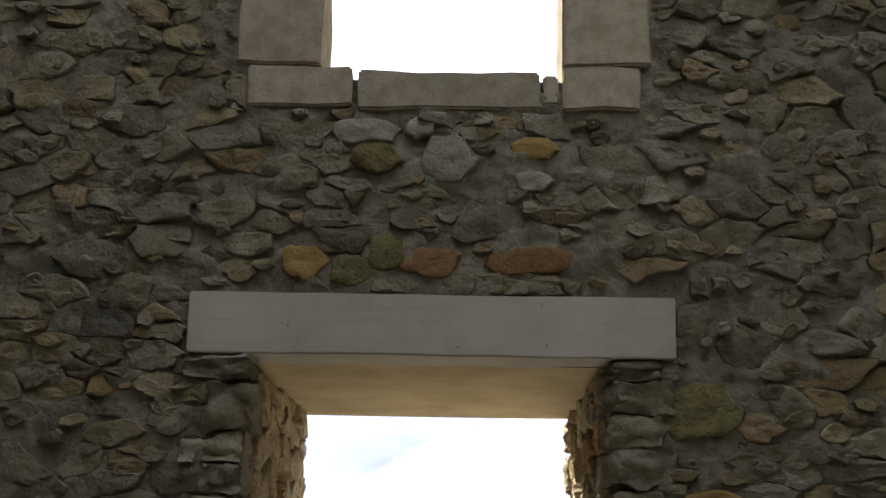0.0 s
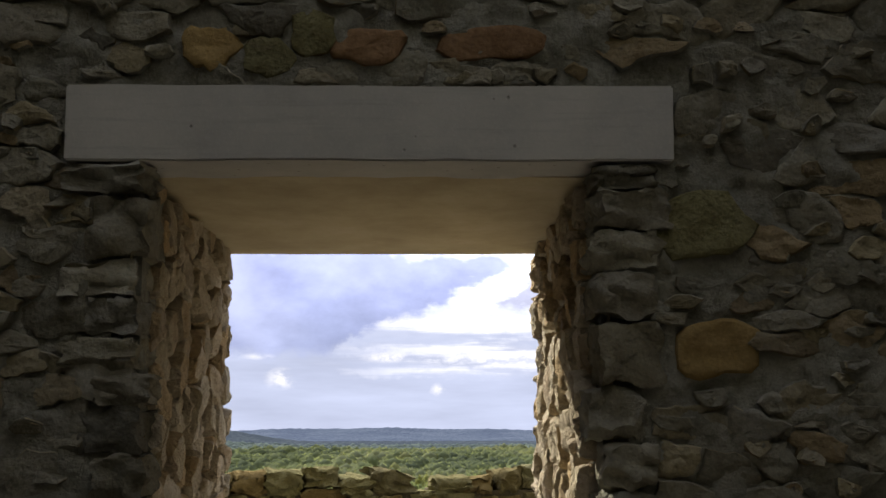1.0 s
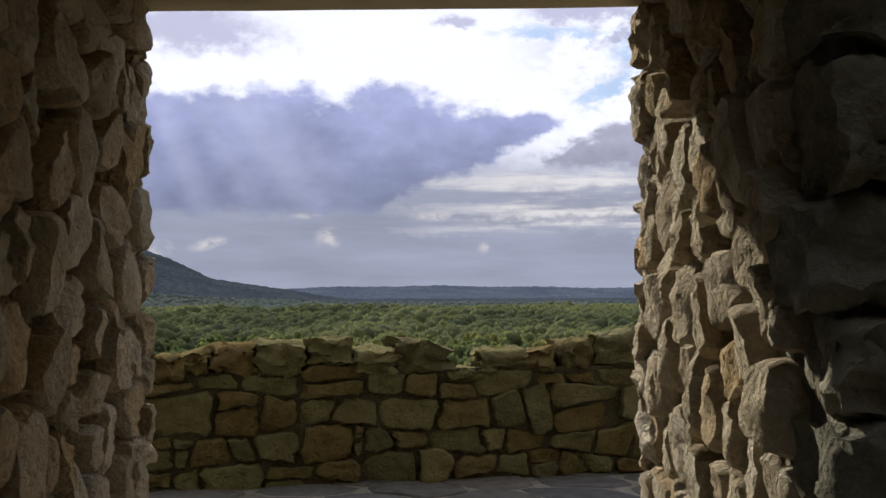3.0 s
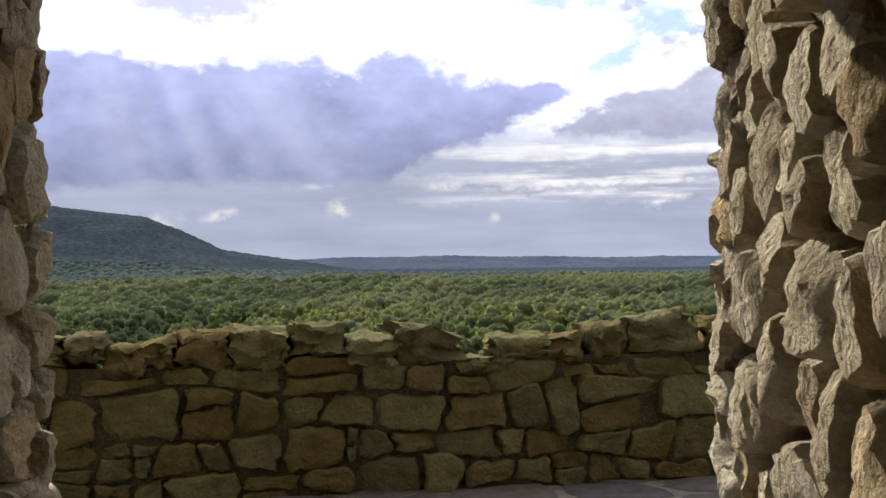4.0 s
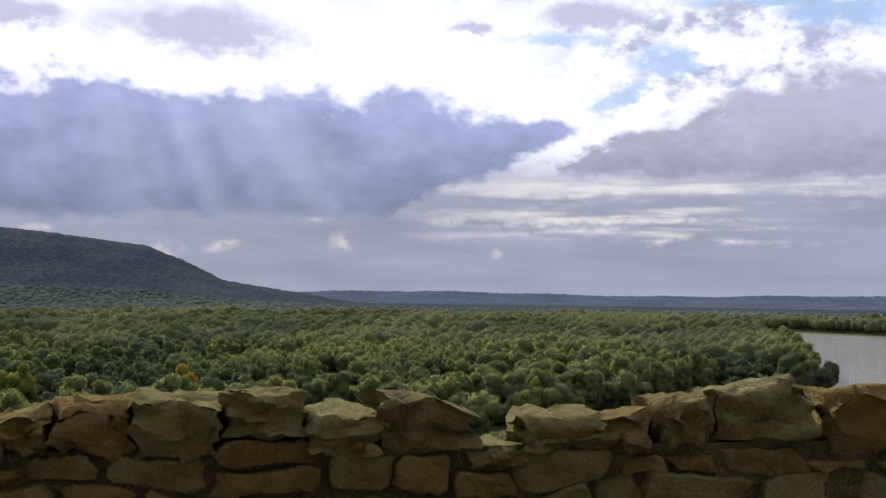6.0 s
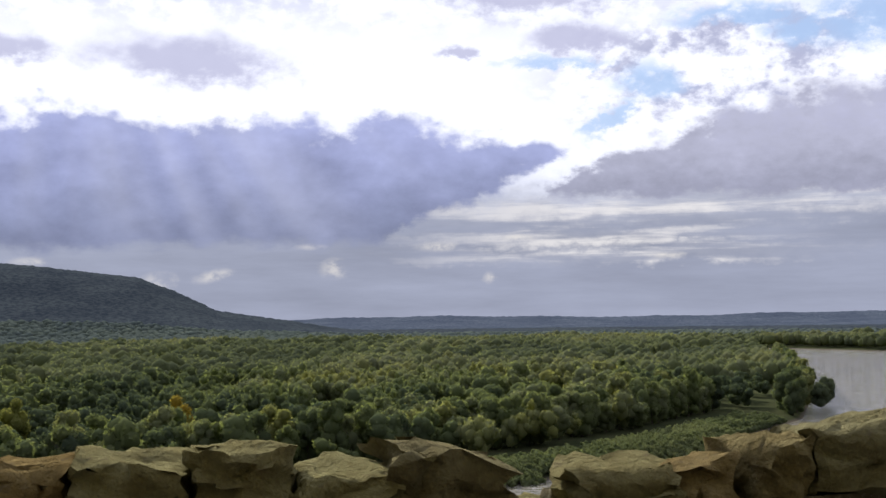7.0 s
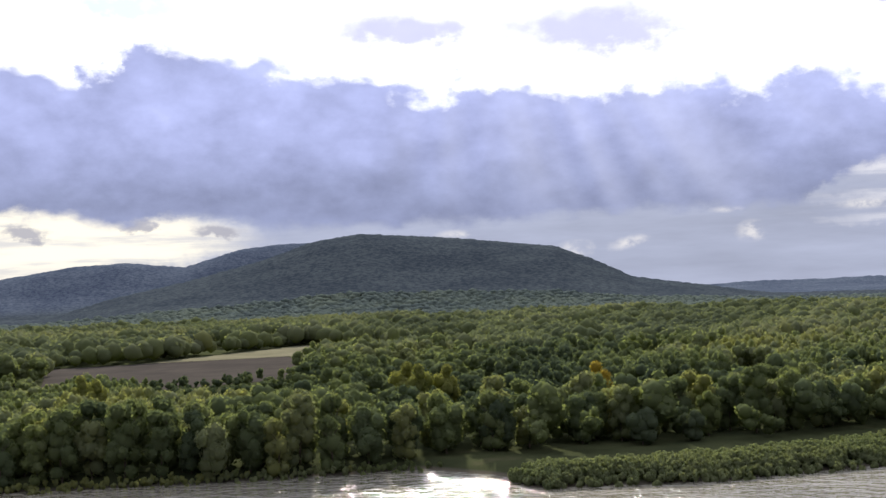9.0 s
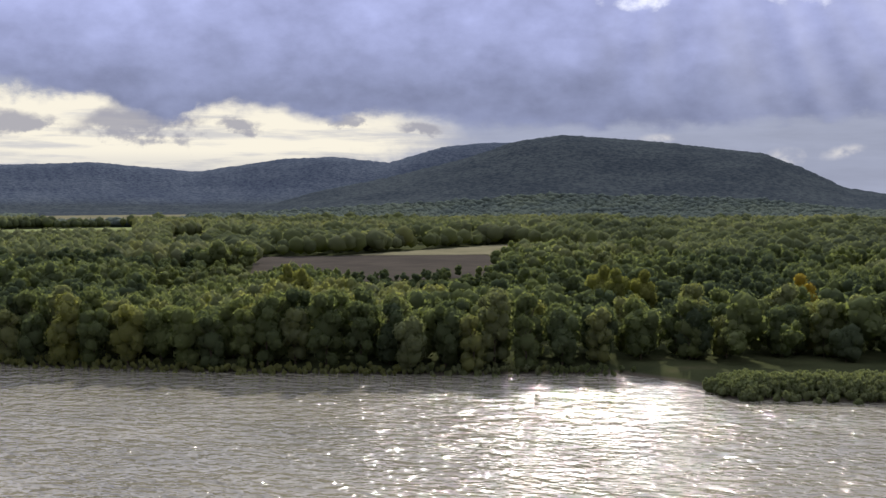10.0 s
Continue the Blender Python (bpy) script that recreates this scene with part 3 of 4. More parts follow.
def courses(rng, bounds, low, high, stretch):
    """Roughly squared stones in wavering courses, low to high metres tall: a list of (centre, polygon)."""
    u0, u1, v0, v1 = bounds
    out, v = [], v0

    def bend(u, at):
        return at + 0.034 * math.sin(u * 2.3 + at * 9) + 0.026 * math.sin(u * 6.1 + at * 17)

    while v < v1 - 0.02:
        h, u = rng.uniform(low, high), u0 + rng.uniform(-0.2, 0)
        left = [rng.uniform(-0.05, 0.05), rng.uniform(-0.05, 0.05)]
        while u < u1:
            w = h * rng.uniform(*stretch)
            right = [rng.uniform(-0.05, 0.05), rng.uniform(-0.05, 0.05)]
            split = rng.random()
            bands = [(0.0, 1.0)]
            if split < 0.22:
                f = rng.uniform(0.35, 0.65)
                bands = [(0.0, f), (f, 1.0)]
            for f0, f1 in bands:
                def corner(x, lean, f):
                    x += lean[0] * (1 - f) + lean[1] * f
                    return (x, bend(x, v + h * f))
                poly = [corner(u, left, f0), corner(u + w / 2, [0, 0], f0), corner(u + w, right, f0), corner(u + w, right, f1), corner(u + w * rng.uniform(0.3, 0.7), [0, 0], f1), corner(u, left, f1)]
                poly = [(a, b + rng.uniform(-0.016, 0.016)) for a, b in poly]
                out.append(((sum(p[0] for p in poly) / 6, sum(p[1] for p in poly) / 6), poly))
            left, u = right, u + w
        v += h
    return out


def lay(cells, onto, parent, name, mat, rng, gap, heights, root, near=None, special=None, **kw):
    """Stones on a face. onto maps (u, v, out) to the world. near: those it picks become objects of their own, the rest one joined mesh."""
    rest_v, rest_f, made = [], [], 0
    for centre, poly in cells:
        h = rng.uniform(*heights)
        verts, faces = stone(rng, centre, poly, gap * rng.uniform(0.6, 1.5), h, root, **kw)
        verts = [onto(*p) for p in verts]
        if made < 300 and (near is None or near(*centre)):
            m = mat
            if special:
                for (su, sv), sm in special.items():
                    if abs(centre[0] - su) < 0.09 and abs(centre[1] - sv) < 0.06:
                        m = sm
            child(name, mesh_of(name, verts, faces, m), parent)
            made += 1
        else:
            n = len(rest_v)
            rest_v += verts
            rest_f += [tuple(i + n for i in f) for f in faces]
    if rest_v:
        tagged(child("far_" + name, mesh_of("far_" + name, rest_v, rest_f, mat), parent), kind="stuff")


def sheet(name, onto, bounds, size, mat, parent, holes=(), rough=0.015, scale=3.0):
    """An uneven skin of mortar."""
    u0, u1, v0, v1 = bounds
    nu, nv = int((u1 - u0) / size), int((v1 - v0) / size)
    verts, faces = [], []
    for j in range(nv + 1):
        for i in range(nu + 1):
            u, v = u0 + (u1 - u0) * i / nu, v0 + (v1 - v0) * j / nv
            w = noise.fractal(Vector((u * scale, v * scale * 1.3, len(name) * 1.7)), 0.7, 2.0, 5) * rough
            verts.append(onto(u, v, w))
    for j in range(nv):
        for i in range(nu):
            u, v = u0 + (u1 - u0) * (i + 0.5) / nu, v0 + (v1 - v0) * (j + 0.5) / nv
            if not any(a < u < b and c < v < d for a, b, c, d in holes):
                k = j * (nu + 1) + i
                faces.append((k, k + 1, k + nu + 2, k + nu + 1))
    return child(name, mesh_of(name, verts, faces, mat), parent)


def rock(rng, size, skew=0.0, rough=0.13, round_off=0.35):
    """A lumpy block, 1 = its size, standing on its base."""
    bm = bmesh.new()
    bmesh.ops.create_cube(bm, size=1.0)
    bmesh.ops.subdivide_edges(bm, edges=bm.edges[:], cuts=7, use_grid_fill=True)
    off = Vector((rng.uniform(0, 50), rng.uniform(0, 50), rng.uniform(0, 50)))
    for p in bm.verts:
        ball = p.co.normalized() * 0.62
        q = p.co.lerp(ball, round_off)
        q += noise.noise_vector(q * 2.6 + off) * rough + noise.noise_vector(q * 6.0 + off) * rough * 0.45 + noise.noise_vector(q * 13.0 + off) * rough * 0.28
        q.z += skew * q.x * (0.5 + q.z)
        p.co = Vector((q.x * size[0], q.y * size[1], (q.z + 0.5) * size[2]))
    lo = [min(p.co[k] for p in bm.verts) for k in range(3)]
    hi = [max(p.co[k] for p in bm.verts) for k in range(3)]
    for p in bm.verts:
        for k in range(3):
            p.co[k] = (p.co[k] - lo[k]) / (hi[k] - lo[k]) * size[k] - (size[k] / 2 if k < 2 else 0)
    return bm


# ---------------------------------------------------------------- the land
WATER_Z, LAND_Z = -57.0, -54.6
RIVER = [(-1200, 130), (-333, 302), (-255, 325), (-189, 356), (-146, 384), (-118, 374), (-101, 352), (-61, 367), (-7, 406), (46, 457), (102, 534), (175, 664),
         (216, 800), (236, 884), (262, 1010), (305, 1227), (345, 1500), (377, 1797), (440, 1775), (535, 1615), (800, 1400), (1600, 1300), (1600, 900),
         (700, 500), (250, 150), (0, 88), (-300, 66), (-1200, 20)]
FRONT_HILL = [(40, -1.5), (34.8, 0.0), (31.9, 0.55), (28.6, 1.35), (25.8, 2.25), (23.8, 2.52), (19.6, 2.2), (14.9, 1.66), (13.2, 1.0), (11.4, 0.12), (7.9, -0.42), (6.0, -0.75), (3, -1.2)]
BACK_RIDGE = [(62, 0.8), (48.7, 1.12), (44.7, 1.24), (40.3, 0.84), (36.5, 1.44), (34.2, 1.53), (31.7, 1.27), (29.3, 1.97), (27.5, 2.18), (25, 2.2), (20, 1.2), (14, -0.3), (8, -0.6)]


def crest(az, table, r):
    a = np.array(table[::-1], float)
    return 1.2 + r * np.tan(np.radians(np.interp(az, a[:, 0], a[:, 1], left=-2.0, right=-2.0)))


def polygon_distance(x, y, poly):
    """Metres to the edge of a polygon, below 0 inside."""
    best, inside = np.full(x.shape, 1e9), np.zeros(x.shape, bool)
    for k in range(len(poly)):
        (ax, ay), (bx, by) = poly[k], poly[(k + 1) % len(poly)]
        dx, dy = bx - ax, by - ay
        f = np.clip(((x - ax) * dx + (y - ay) * dy) / (dx * dx + dy * dy), 0, 1)
        best = np.minimum(best, np.hypot(x - ax - f * dx, y - ay - f * dy))
        cross = (ay > y) != (by > y)
        inside ^= cross & (x < (bx - ax) * (y - ay) / ((by - ay) if by != ay else 1e-9) + ax)
    return np.where(inside, -best, best)


def parapet_y(x):
    return 11.81 + 0.236 * x


def land(x, y):
    """The height of the ground."""
    r, az = np.hypot(x, y - 10), np.degrees(np.arctan2(-x, y - 10))
    wave = np.sin(x * 0.013 + 1) * np.sin(y * 0.011) * 0.25
    z = LAND_Z + wave
    d = polygon_distance(x, y, RIVER)
    hill = LAND_Z + (np.maximum(crest(az, FRONT_HILL, 3300), LAND_Z) - LAND_Z) * np.exp(-((r - 3300) / 560) ** 2)
    ridge = LAND_Z + (np.maximum(crest(az, BACK_RIDGE, 4450), LAND_Z) - LAND_Z) * np.exp(-((r - 4450) / 420) ** 2)
    rise = LAND_Z + (np.clip((r - 3900) / 950, 0, 1) ** 2) * (30.0 + 5.0 * np.sin(az * 0.33 + 0.9) + 2 * np.sin(az * 1.3))
    z = np.maximum(z, np.maximum(np.maximum(hill, ridge), rise))
    z = np.where(d < 9, np.minimum(z, -60 + np.clip((d + 6) / 15, 0, 1) * (60 + LAND_Z)), z)
    # the castle rock
    s = (y - parapet_y(x) - 0.42) / 1.03
    rockz = np.where(s < 0, -0.05, np.maximum(-0.05 - s * 1.15 - np.minimum(s, 1.0) * 0.7, -63.0))
    rockz = rockz - np.clip((np.hypot(x, y) - 90) / 60, 0, 1) * 63
    return np.where(np.hypot(x, y) < 160, np.maximum(z, rockz), z)


def ground_mesh():
    az = np.concatenate([np.linspace(-27, 56, 560), np.linspace(56, 333, 100)[1:-1]])
    r = [1.2, 2.4, 4, 7, 12, 20, 32, 48, 70, 100, 140, 190, 230]
    while r[-1] < 4950:
        r.append(r[-1] * 1.0165)
    r[-1] = 4950
    rr, aa = np.meshgrid(np.array(r), np.radians(az), indexing="ij")
    x, y = -rr * np.sin(aa), 10 + rr * np.cos(aa)
    z = land(x, y)
    # the treetops of the far woods
    tops = np.random.RandomState(2).uniform(0.0, 1.0, rr.shape) ** 2
    z = z + np.where((rr > 2300) & ~((rr < 3050) & (aa > radians(39.5)) & (aa < radians(50))), tops * 3.2, 0.0)
    v = np.stack([x, y, z], -1).reshape(-1, 3)
    m, n = rr.shape
    i, j = np.meshgrid(np.arange(m - 1), np.arange(n), indexing="ij")
    a, b, c, d = i * n + j, i * n + (j + 1) % n, (i + 1) * n + (j + 1) % n, (i + 1) * n + j
    tris = np.concatenate([np.stack([a, c, b], -1).reshape(-1, 3), np.stack([a, d, c], -1).reshape(-1, 3)])
    v = np.concatenate([v, [[0, 10, -0.05]]])
    j = np.arange(n)
    tris = np.concatenate([tris, np.stack([np.full(n, len(v) - 1), j, (j + 1) % n], -1)])
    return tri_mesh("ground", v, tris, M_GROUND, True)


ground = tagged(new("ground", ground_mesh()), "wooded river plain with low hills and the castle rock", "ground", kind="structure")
me = mesh_of("water", [(-1300, -40, WATER_Z), (1700, -40, WATER_Z), (1700, 1900, WATER_Z), (-1300, 1900, WATER_Z)], [(0, 1, 2, 3)], M_WATER, False)
tagged(new("water", me), "broad silty river with wind ripples and sun glitter", "river", kind="structure")

def bearing(az, r):
    return (-r * math.sin(radians(az)), 10 + r * math.cos(radians(az)))


FIELDS = [([(-650, 850), (-455, 590), (-372, 725), (-440, 905), (-500, 980), (-600, 900)], M_PLOUGHED, "brown ploughed field between the trees"),
          ([(-600, 905), (-500, 985), (-440, 910), (-400, 960), (-470, 1130), (-580, 1180)], M_STUBBLE, "pale stubble field beside the ploughed field"),
          ([(-466, 1138), (-395, 965), (-345, 1010), (-400, 1190)], M_MEADOW, "small bright meadow at the edge of the wood"),
          ([bearing(50, 1290), bearing(43.2, 1330), bearing(43.0, 1960), bearing(50, 1880)], M_MEADOW, "pale green meadow beyond the riverside wood"),
          ([bearing(47.5, 2080), bearing(41.0, 2140), bearing(40.5, 3000), bearing(47, 2900)], M_STUBBLE, "pale far field at the foot of the hills"),
          ([bearing(42.0, 1190), bearing(40.2, 1200), bearing(40.0, 1560), bearing(41.5, 1540)], M_STUBBLE, "narrow pale strip field among hedges")]
for corners, mat, label in FIELDS:
    me = mesh_of("field", [(x, y, LAND_Z + 0.45) for x, y in corners], [tuple(range(len(corners)))], mat, False)
    tagged(new("field", me), label, "field", kind="structure")

# ---------------------------------------------------------------- trees
ICO_V, ICO_F = [], []
bm = bmesh.new()
bmesh.ops.create_icosphere(bm, subdivisions=1, radius=1.0)
ICO_V, ICO_F = np.array([p.co[:] for p in bm.verts]), np.array([[p.index for p in f.verts] for f in bm.faces])
bm.free()


def crown_arrays(rng, lumps, leaves, radius, low, high, leaf, core=0.80):
    """A crown of leaf sprays round several swelling boughs, from height low to high."""
    vs, fs, n = [], [], 0
    mid, half = (low + high) / 2, (high - low) / 2
    balls = []
    for k in range(lumps):
        a, f = rng.uniform(0, 2 * math.pi) + k * 2.4, rng.uniform(-0.85, 0.80)
        w = math.sqrt(1 - f * f) * radius * rng.uniform(0.35, 0.70)
        balls.append((np.array((w * math.cos(a), w * math.sin(a), mid + f * half)), radius * rng.uniform(0.36, 0.56)))
    balls.append((np.array((0, 0, mid)), radius * 0.72))
    for c, r in balls:
        jag = 1 + 0.12 * np.array([[rng.uniform(-1, 1)] for _ in ICO_V])
        vs.append(c + ICO_V * r * core * jag * (1, 1, 1.1))
        fs.append(ICO_F + n)
        n += len(ICO_V)
    for k in range(leaves):
        c, r = balls[rng.randrange(len(balls))]
        d = np.array([rng.gauss(0, 1) for _ in range(3)]) + (0, 0, 0.35)
        d /= np.linalg.norm(d)
        up = d + np.array([rng.gauss(0, 0.32) for _ in range(3)])
        up /= np.linalg.norm(up)
        e1 = np.cross(up, (rng.gauss(0, 1), rng.gauss(0, 1), rng.gauss(0, 1)))
        e1 /= np.linalg.norm(e1) + 1e-9
        e2 = np.cross(up, e1)
        p, s = c + d * r * rng.uniform(0.90, 1.05), leaf * rng.uniform(0.6, 1.4)
        vs.append(np.array([p + e1 * s, p - e1 * s * 0.6 + e2 * s * 0.8, p - e1 * s * 0.5 - e2 * s * 0.8]))
        fs.append(np.array([[n, n + 1, n + 2]]))
        n += 3
    return np.concatenate(vs), np.concatenate(fs)


def simple_crown(rng, leaves, radius, low, high, leaf):
    """A far crown: one jagged lump and a few sprays."""
    jag = np.array([[rng.uniform(0.9, 1.12)] for _ in ICO_V])
    v = ICO_V * jag * (radius, radius, (high - low) / 2) + (0, 0, (low + high) / 2)
    vs, fs, n = [v], [ICO_F], len(v)
    for k in range(leaves):
        d = np.array((rng.gauss(0, 1), rng.gauss(0, 1), abs(rng.gauss(0, 1)) + 0.2))
        d /= np.linalg.norm(d)
        p = d * (radius, radius, (high - low) / 2) * rng.uniform(0.9, 1.15) + (0, 0, (low + high) / 2)
        q = np.array([[rng.gauss(0, leaf) for _ in range(3)] for _ in range(3)])
        vs.append(p + q)
        fs.append(np.array([[n, n + 1, n + 2]]))
        n += 3
    return np.concatenate(vs), np.concatenate(fs)


def trunk_mesh(rng, height, radius):
    bm = bmesh.new()
    lean = Vector((rng.uniform(-0.08, 0.08), rng.uniform(-0.08, 0.08), 1)).normalized()
    def limb(a, b, ra, rb):
        d = b - a
        m = Matrix.Translation((a + b) / 2) @ d.to_track_quat("Z", "Y").to_matrix().to_4x4()
        bmesh.ops.create_cone(bm, cap_ends=True, segments=7, radius1=ra, radius2=rb, depth=d.length, matrix=m)
    top = lean * height
    limb(Vector((0, 0, -0.3)), top, radius, radius * 0.35)
    for k in range(5):
        a = top * rng.uniform(0.4, 0.9)
        w = k * 1.26 + rng.uniform(-0.3, 0.3)
        limb(a, a + Vector((math.cos(w), math.sin(w), 1.0)) * height * rng.uniform(0.22, 0.34), radius * 0.4, radius * 0.1)
    me = bpy.data.meshes.new("trunk")
    bm.to_mesh(me)
    bm.free()
    me.materials.append(M_BARK)
    return me


rng = random.Random(11)
TREES = []
for k in range(6):
    tall = (17, 21, 19, 23, 16, 20)[k]
    tree = new("tree")
    v, f = crown_arrays(rng, 17, 1350, 5.8 if k % 2 else 6.6, 0.8, tall, 0.52, 0.84)
    child("crown", tri_mesh("crown", v, f, M_BANK, True), tree)
    child("trunk", trunk_mesh(rng, tall * 0.72, 0.38), tree)
    tagged(tree, "broadleaf riverside tree with a dense dark green crown", "tree", "trees along the far bank")
    TREES.append(tree)


def plant(proto, used, x, y, scale, turn):
    z = float(land(np.array([x]), np.array([y]))[0])
    m = Matrix.Translation((x, y, z)) @ Matrix.Rotation(turn, 4, "Z")
    ob = copy_thing(proto, m) if used else proto
    ob.matrix_basis = m @ Matrix.Diagonal((scale, scale, scale * 1.0, 1))
    return ob


def bank_points(k0, k1, every, back, wob):
    """Places along the river's edge between two of its corners, set back into the land."""
    out, carry = [], 0.0
    for k in range(k0, k1):
        a, b = np.array(RIVER[k], float), np.array(RIVER[k + 1], float)
        d = b - a
        ln = np.linalg.norm(d)
        nrm = np.array((-d[1], d[0])) / ln
        t = carry
        while t < ln:
            out.append(a + d * t / ln + nrm * (back + rng.uniform(-wob, wob)))
            t += every * rng.uniform(0.75, 1.3)
        carry = t - ln
    return out


spots = [p for back in (6, 16, 27) for p in bank_points(0, 4, 9.5, back, 3.0) if p[0] > -430]
# the wood's edge runs on behind the low spit
edge_line = [(-146, 400), (-108, 428), (-48, 468), (15, 520), (72, 592), (138, 700)]
for row in range(3):
    for k in range(len(edge_line) - 1):
        a, b = np.array(edge_line[k], float), np.array(edge_line[k + 1], float)
        d = b - a
        ln = np.linalg.norm(d)
        for j in range(int(ln / 10)):
            spots.append(a + d * (j + rng.random()) * 10 / ln + np.array((-d[1], d[0])) / ln * (row * 11 + rng.uniform(-2, 2)))
spots += bank_points(11, 15, 9.0, 8, 4)
lone = np.array([(-84, 432), (-70, 443), (-115, 508), (-112, 497), (-195, 510), (-206, 522), (-186, 520)], float)
spots = [p for p in spots if min(np.hypot(*(lone - p).T)) > 10][:285]
used = set()
for p in spots:
    k = rng.randrange(6)
    plant(TREES[k], k in used, p[0], p[1], rng.uniform(0.82, 1.12), rng.uniform(0, 6.28))
    used.add(k)

yellow = new("tree")
v, f = crown_arrays(rng, 13, 1300, 5.8, 5.0, 23.5, 0.5, 0.86)
child("crown", tri_mesh("crown", v, f, M_YELLOW, True), yellow)
child("trunk", trunk_mesh(rng, 12, 0.36), yellow)
tagged(yellow, "tree turned autumn yellow among green trees", "tree", "yellow trees")
yellow.matrix_basis = pose(-115, 508, LAND_Z)
lime = new("tree")
v, f = crown_arrays(rng, 15, 1300, 6.6, 2.5, 23.0, 0.5, 0.86)
child("crown", tri_mesh("crown", v, f, M_LIME, True), lime)
child("trunk", trunk_mesh(rng, 14, 0.4), lime)
tagged(lime, "tall tree with yellowing green crown", "tree", "yellowing trees")
lime.matrix_basis = pose(-195, 510, LAND_Z)
for x, y, s in ((-206, 522, 1.0), (-186, 520, 0.95), (-330, 470, 0.9), (-345, 480, 0.95)):
    o = copy_thing(lime, pose(x, y, LAND_Z, 0, 0, x))
    o.scale = (s, s, s)
round_tree = new("tree")
v, f = crown_arrays(rng, 18, 1200, 5.6, 0.6, 11.5, 0.40, 0.90)
child("crown", tri_mesh("crown", v, f, M_WILLOW, True), round_tree)
child("trunk", trunk_mesh(rng, 7, 0.3), round_tree)
tagged(round_tree, "rounded grey-green willow at the wood's edge", "tree", "willows")
round_tree.matrix_basis = pose(-84, 432, LAND_Z)
for x, y, s in ((-69, 444, 0.85), (225, 850, 1.3), (208, 745, 1.2), (196, 712, 1.05)):
    o = copy_thing(round_tree, pose(x, y, LAND_Z, 0, 0, x))
    o.scale = (s, s, s)


def scatter(r0, r1, spacing, az0=-24.0, az1=53.0, keep=9.0, seed=1):
    """Places of trees in a ring of the land ahead, outside the river and the fields."""
    g = np.random.RandomState(seed)
    xs, ys = np.meshgrid(np.arange(-r1, r1, spacing), np.arange(0, r1, spacing))
    x, y = xs.ravel() + g.uniform(-0.42, 0.42, xs.size) * spacing, ys.ravel() + g.uniform(-0.42, 0.42, xs.size) * spacing
    r, az = np.hypot(x, y - 10), np.degrees(np.arctan2(-x, y - 10))
    ok = (r > r0) & (r < r1) & (az > az0) & (az < az1)
    x, y = x[ok], y[ok]
    ok = polygon_distance(x, y, RIVER) > keep
    for corners, _, _ in FIELDS:
        ok &= polygon_distance(x, y, corners) > 3
    ok &= ~((y < 330) & (x > -100))
    return x[ok], y[ok]


def forest(name, label, templates, x, y, lo, hi, mat, seed, smooth=False):
    g = np.random.RandomState(seed)
    vs, fs, n, tints = [], [], 0, []
    # neighbouring trees are of like kinds
    stand = np.array([noise.noise(Vector((p * 0.009, q * 0.0045, seed))) * 0.8 + noise.noise(Vector((p * 0.03, q * 0.02, seed + 9))) * 0.4 for p, q in zip(x, y)])
    plot = np.array([noise.cell(Vector((p * 0.0075 + 0.25 * math.sin(q * 0.013), q * 0.0036 + 0.25 * math.sin(p * 0.017), seed + 0.5))) for p, q in zip(x, y)])
    even = plot > 0.30
    # planted stands: twice as many slim trees of one height
    slim = np.ones(len(x))
    if not smooth:
        pair = np.where(even)[0]
        slim[pair] = 0.74
        x, y = np.concatenate([x, x[pair] + g.uniform(4, 7, len(pair))]), np.concatenate([y, y[pair] + g.uniform(-6, 6, len(pair))])
        stand, plot, even, slim = [np.concatenate([q, q[pair]]) for q in (stand, plot, even, slim)]
    z = land(x, y)
    tint = np.clip(0.38 + stand * 0.9 + np.where(even, 0.02 + (plot - 0.30) * 0.42, -0.16) + g.normal(0, 0.07, len(x)), 0, 0.82)
    grown = 0.84 + 0.40 * np.clip(0.5 + stand * 1.2, 0, 1) + np.where(even, 0.06, -0.04)
    # young low growth in front of the fields
    grown = np.where(polygon_distance(x, y, [(-600, 660), (-360, 410), (-235, 470), (-370, 760)]) < 0, grown * 0.55, grown)
    pick = g.randint(0, len(templates), len(x))
    for k, (tv, tf) in enumerate(templates):
        sel = np.where(pick == k)[0]
        a, s = g.uniform(0, 6.28, len(sel)), g.uniform(lo, hi, len(sel)) * (grown[sel] if not smooth else 1.0)
        s = np.where(even[sel], (lo + hi) / 2 + 0.08 + (s - (lo + hi) / 2) * 0.35, s)
        wide = s * g.uniform(0.95, 1.25, len(sel)) * slim[sel]
        ca, sa_ = np.cos(a)[:, None], np.sin(a)[:, None]
        px = (tv[None, :, 0] * ca - tv[None, :, 1] * sa_) * wide[:, None] + x[sel][:, None]
        py = (tv[None, :, 0] * sa_ + tv[None, :, 1] * ca) * wide[:, None] + y[sel][:, None]
        pz = tv[None, :, 2] * s[:, None] + z[sel][:, None]
        vs.append(np.stack([px, py, pz], -1).reshape(-1, 3))
        fs.append((tf[None] + (np.arange(len(sel)) * len(tv))[:, None, None]).reshape(-1, 3) + n)
        n += len(sel) * len(tv)
        tints.append(np.repeat(tint[sel], len(tv)))
    me = tri_mesh(name, np.concatenate(vs), np.concatenate(fs), mat, True)
    me.attributes.new("tint", "FLOAT", "POINT").data.foreach_set("value", np.concatenate(tints).astype(np.float32))
    return tagged(new(name, me), label, "woodland", kind="stuff")


taken = np.array([(p[0], p[1]) for p in spots] + [tuple(p) for p in lone])


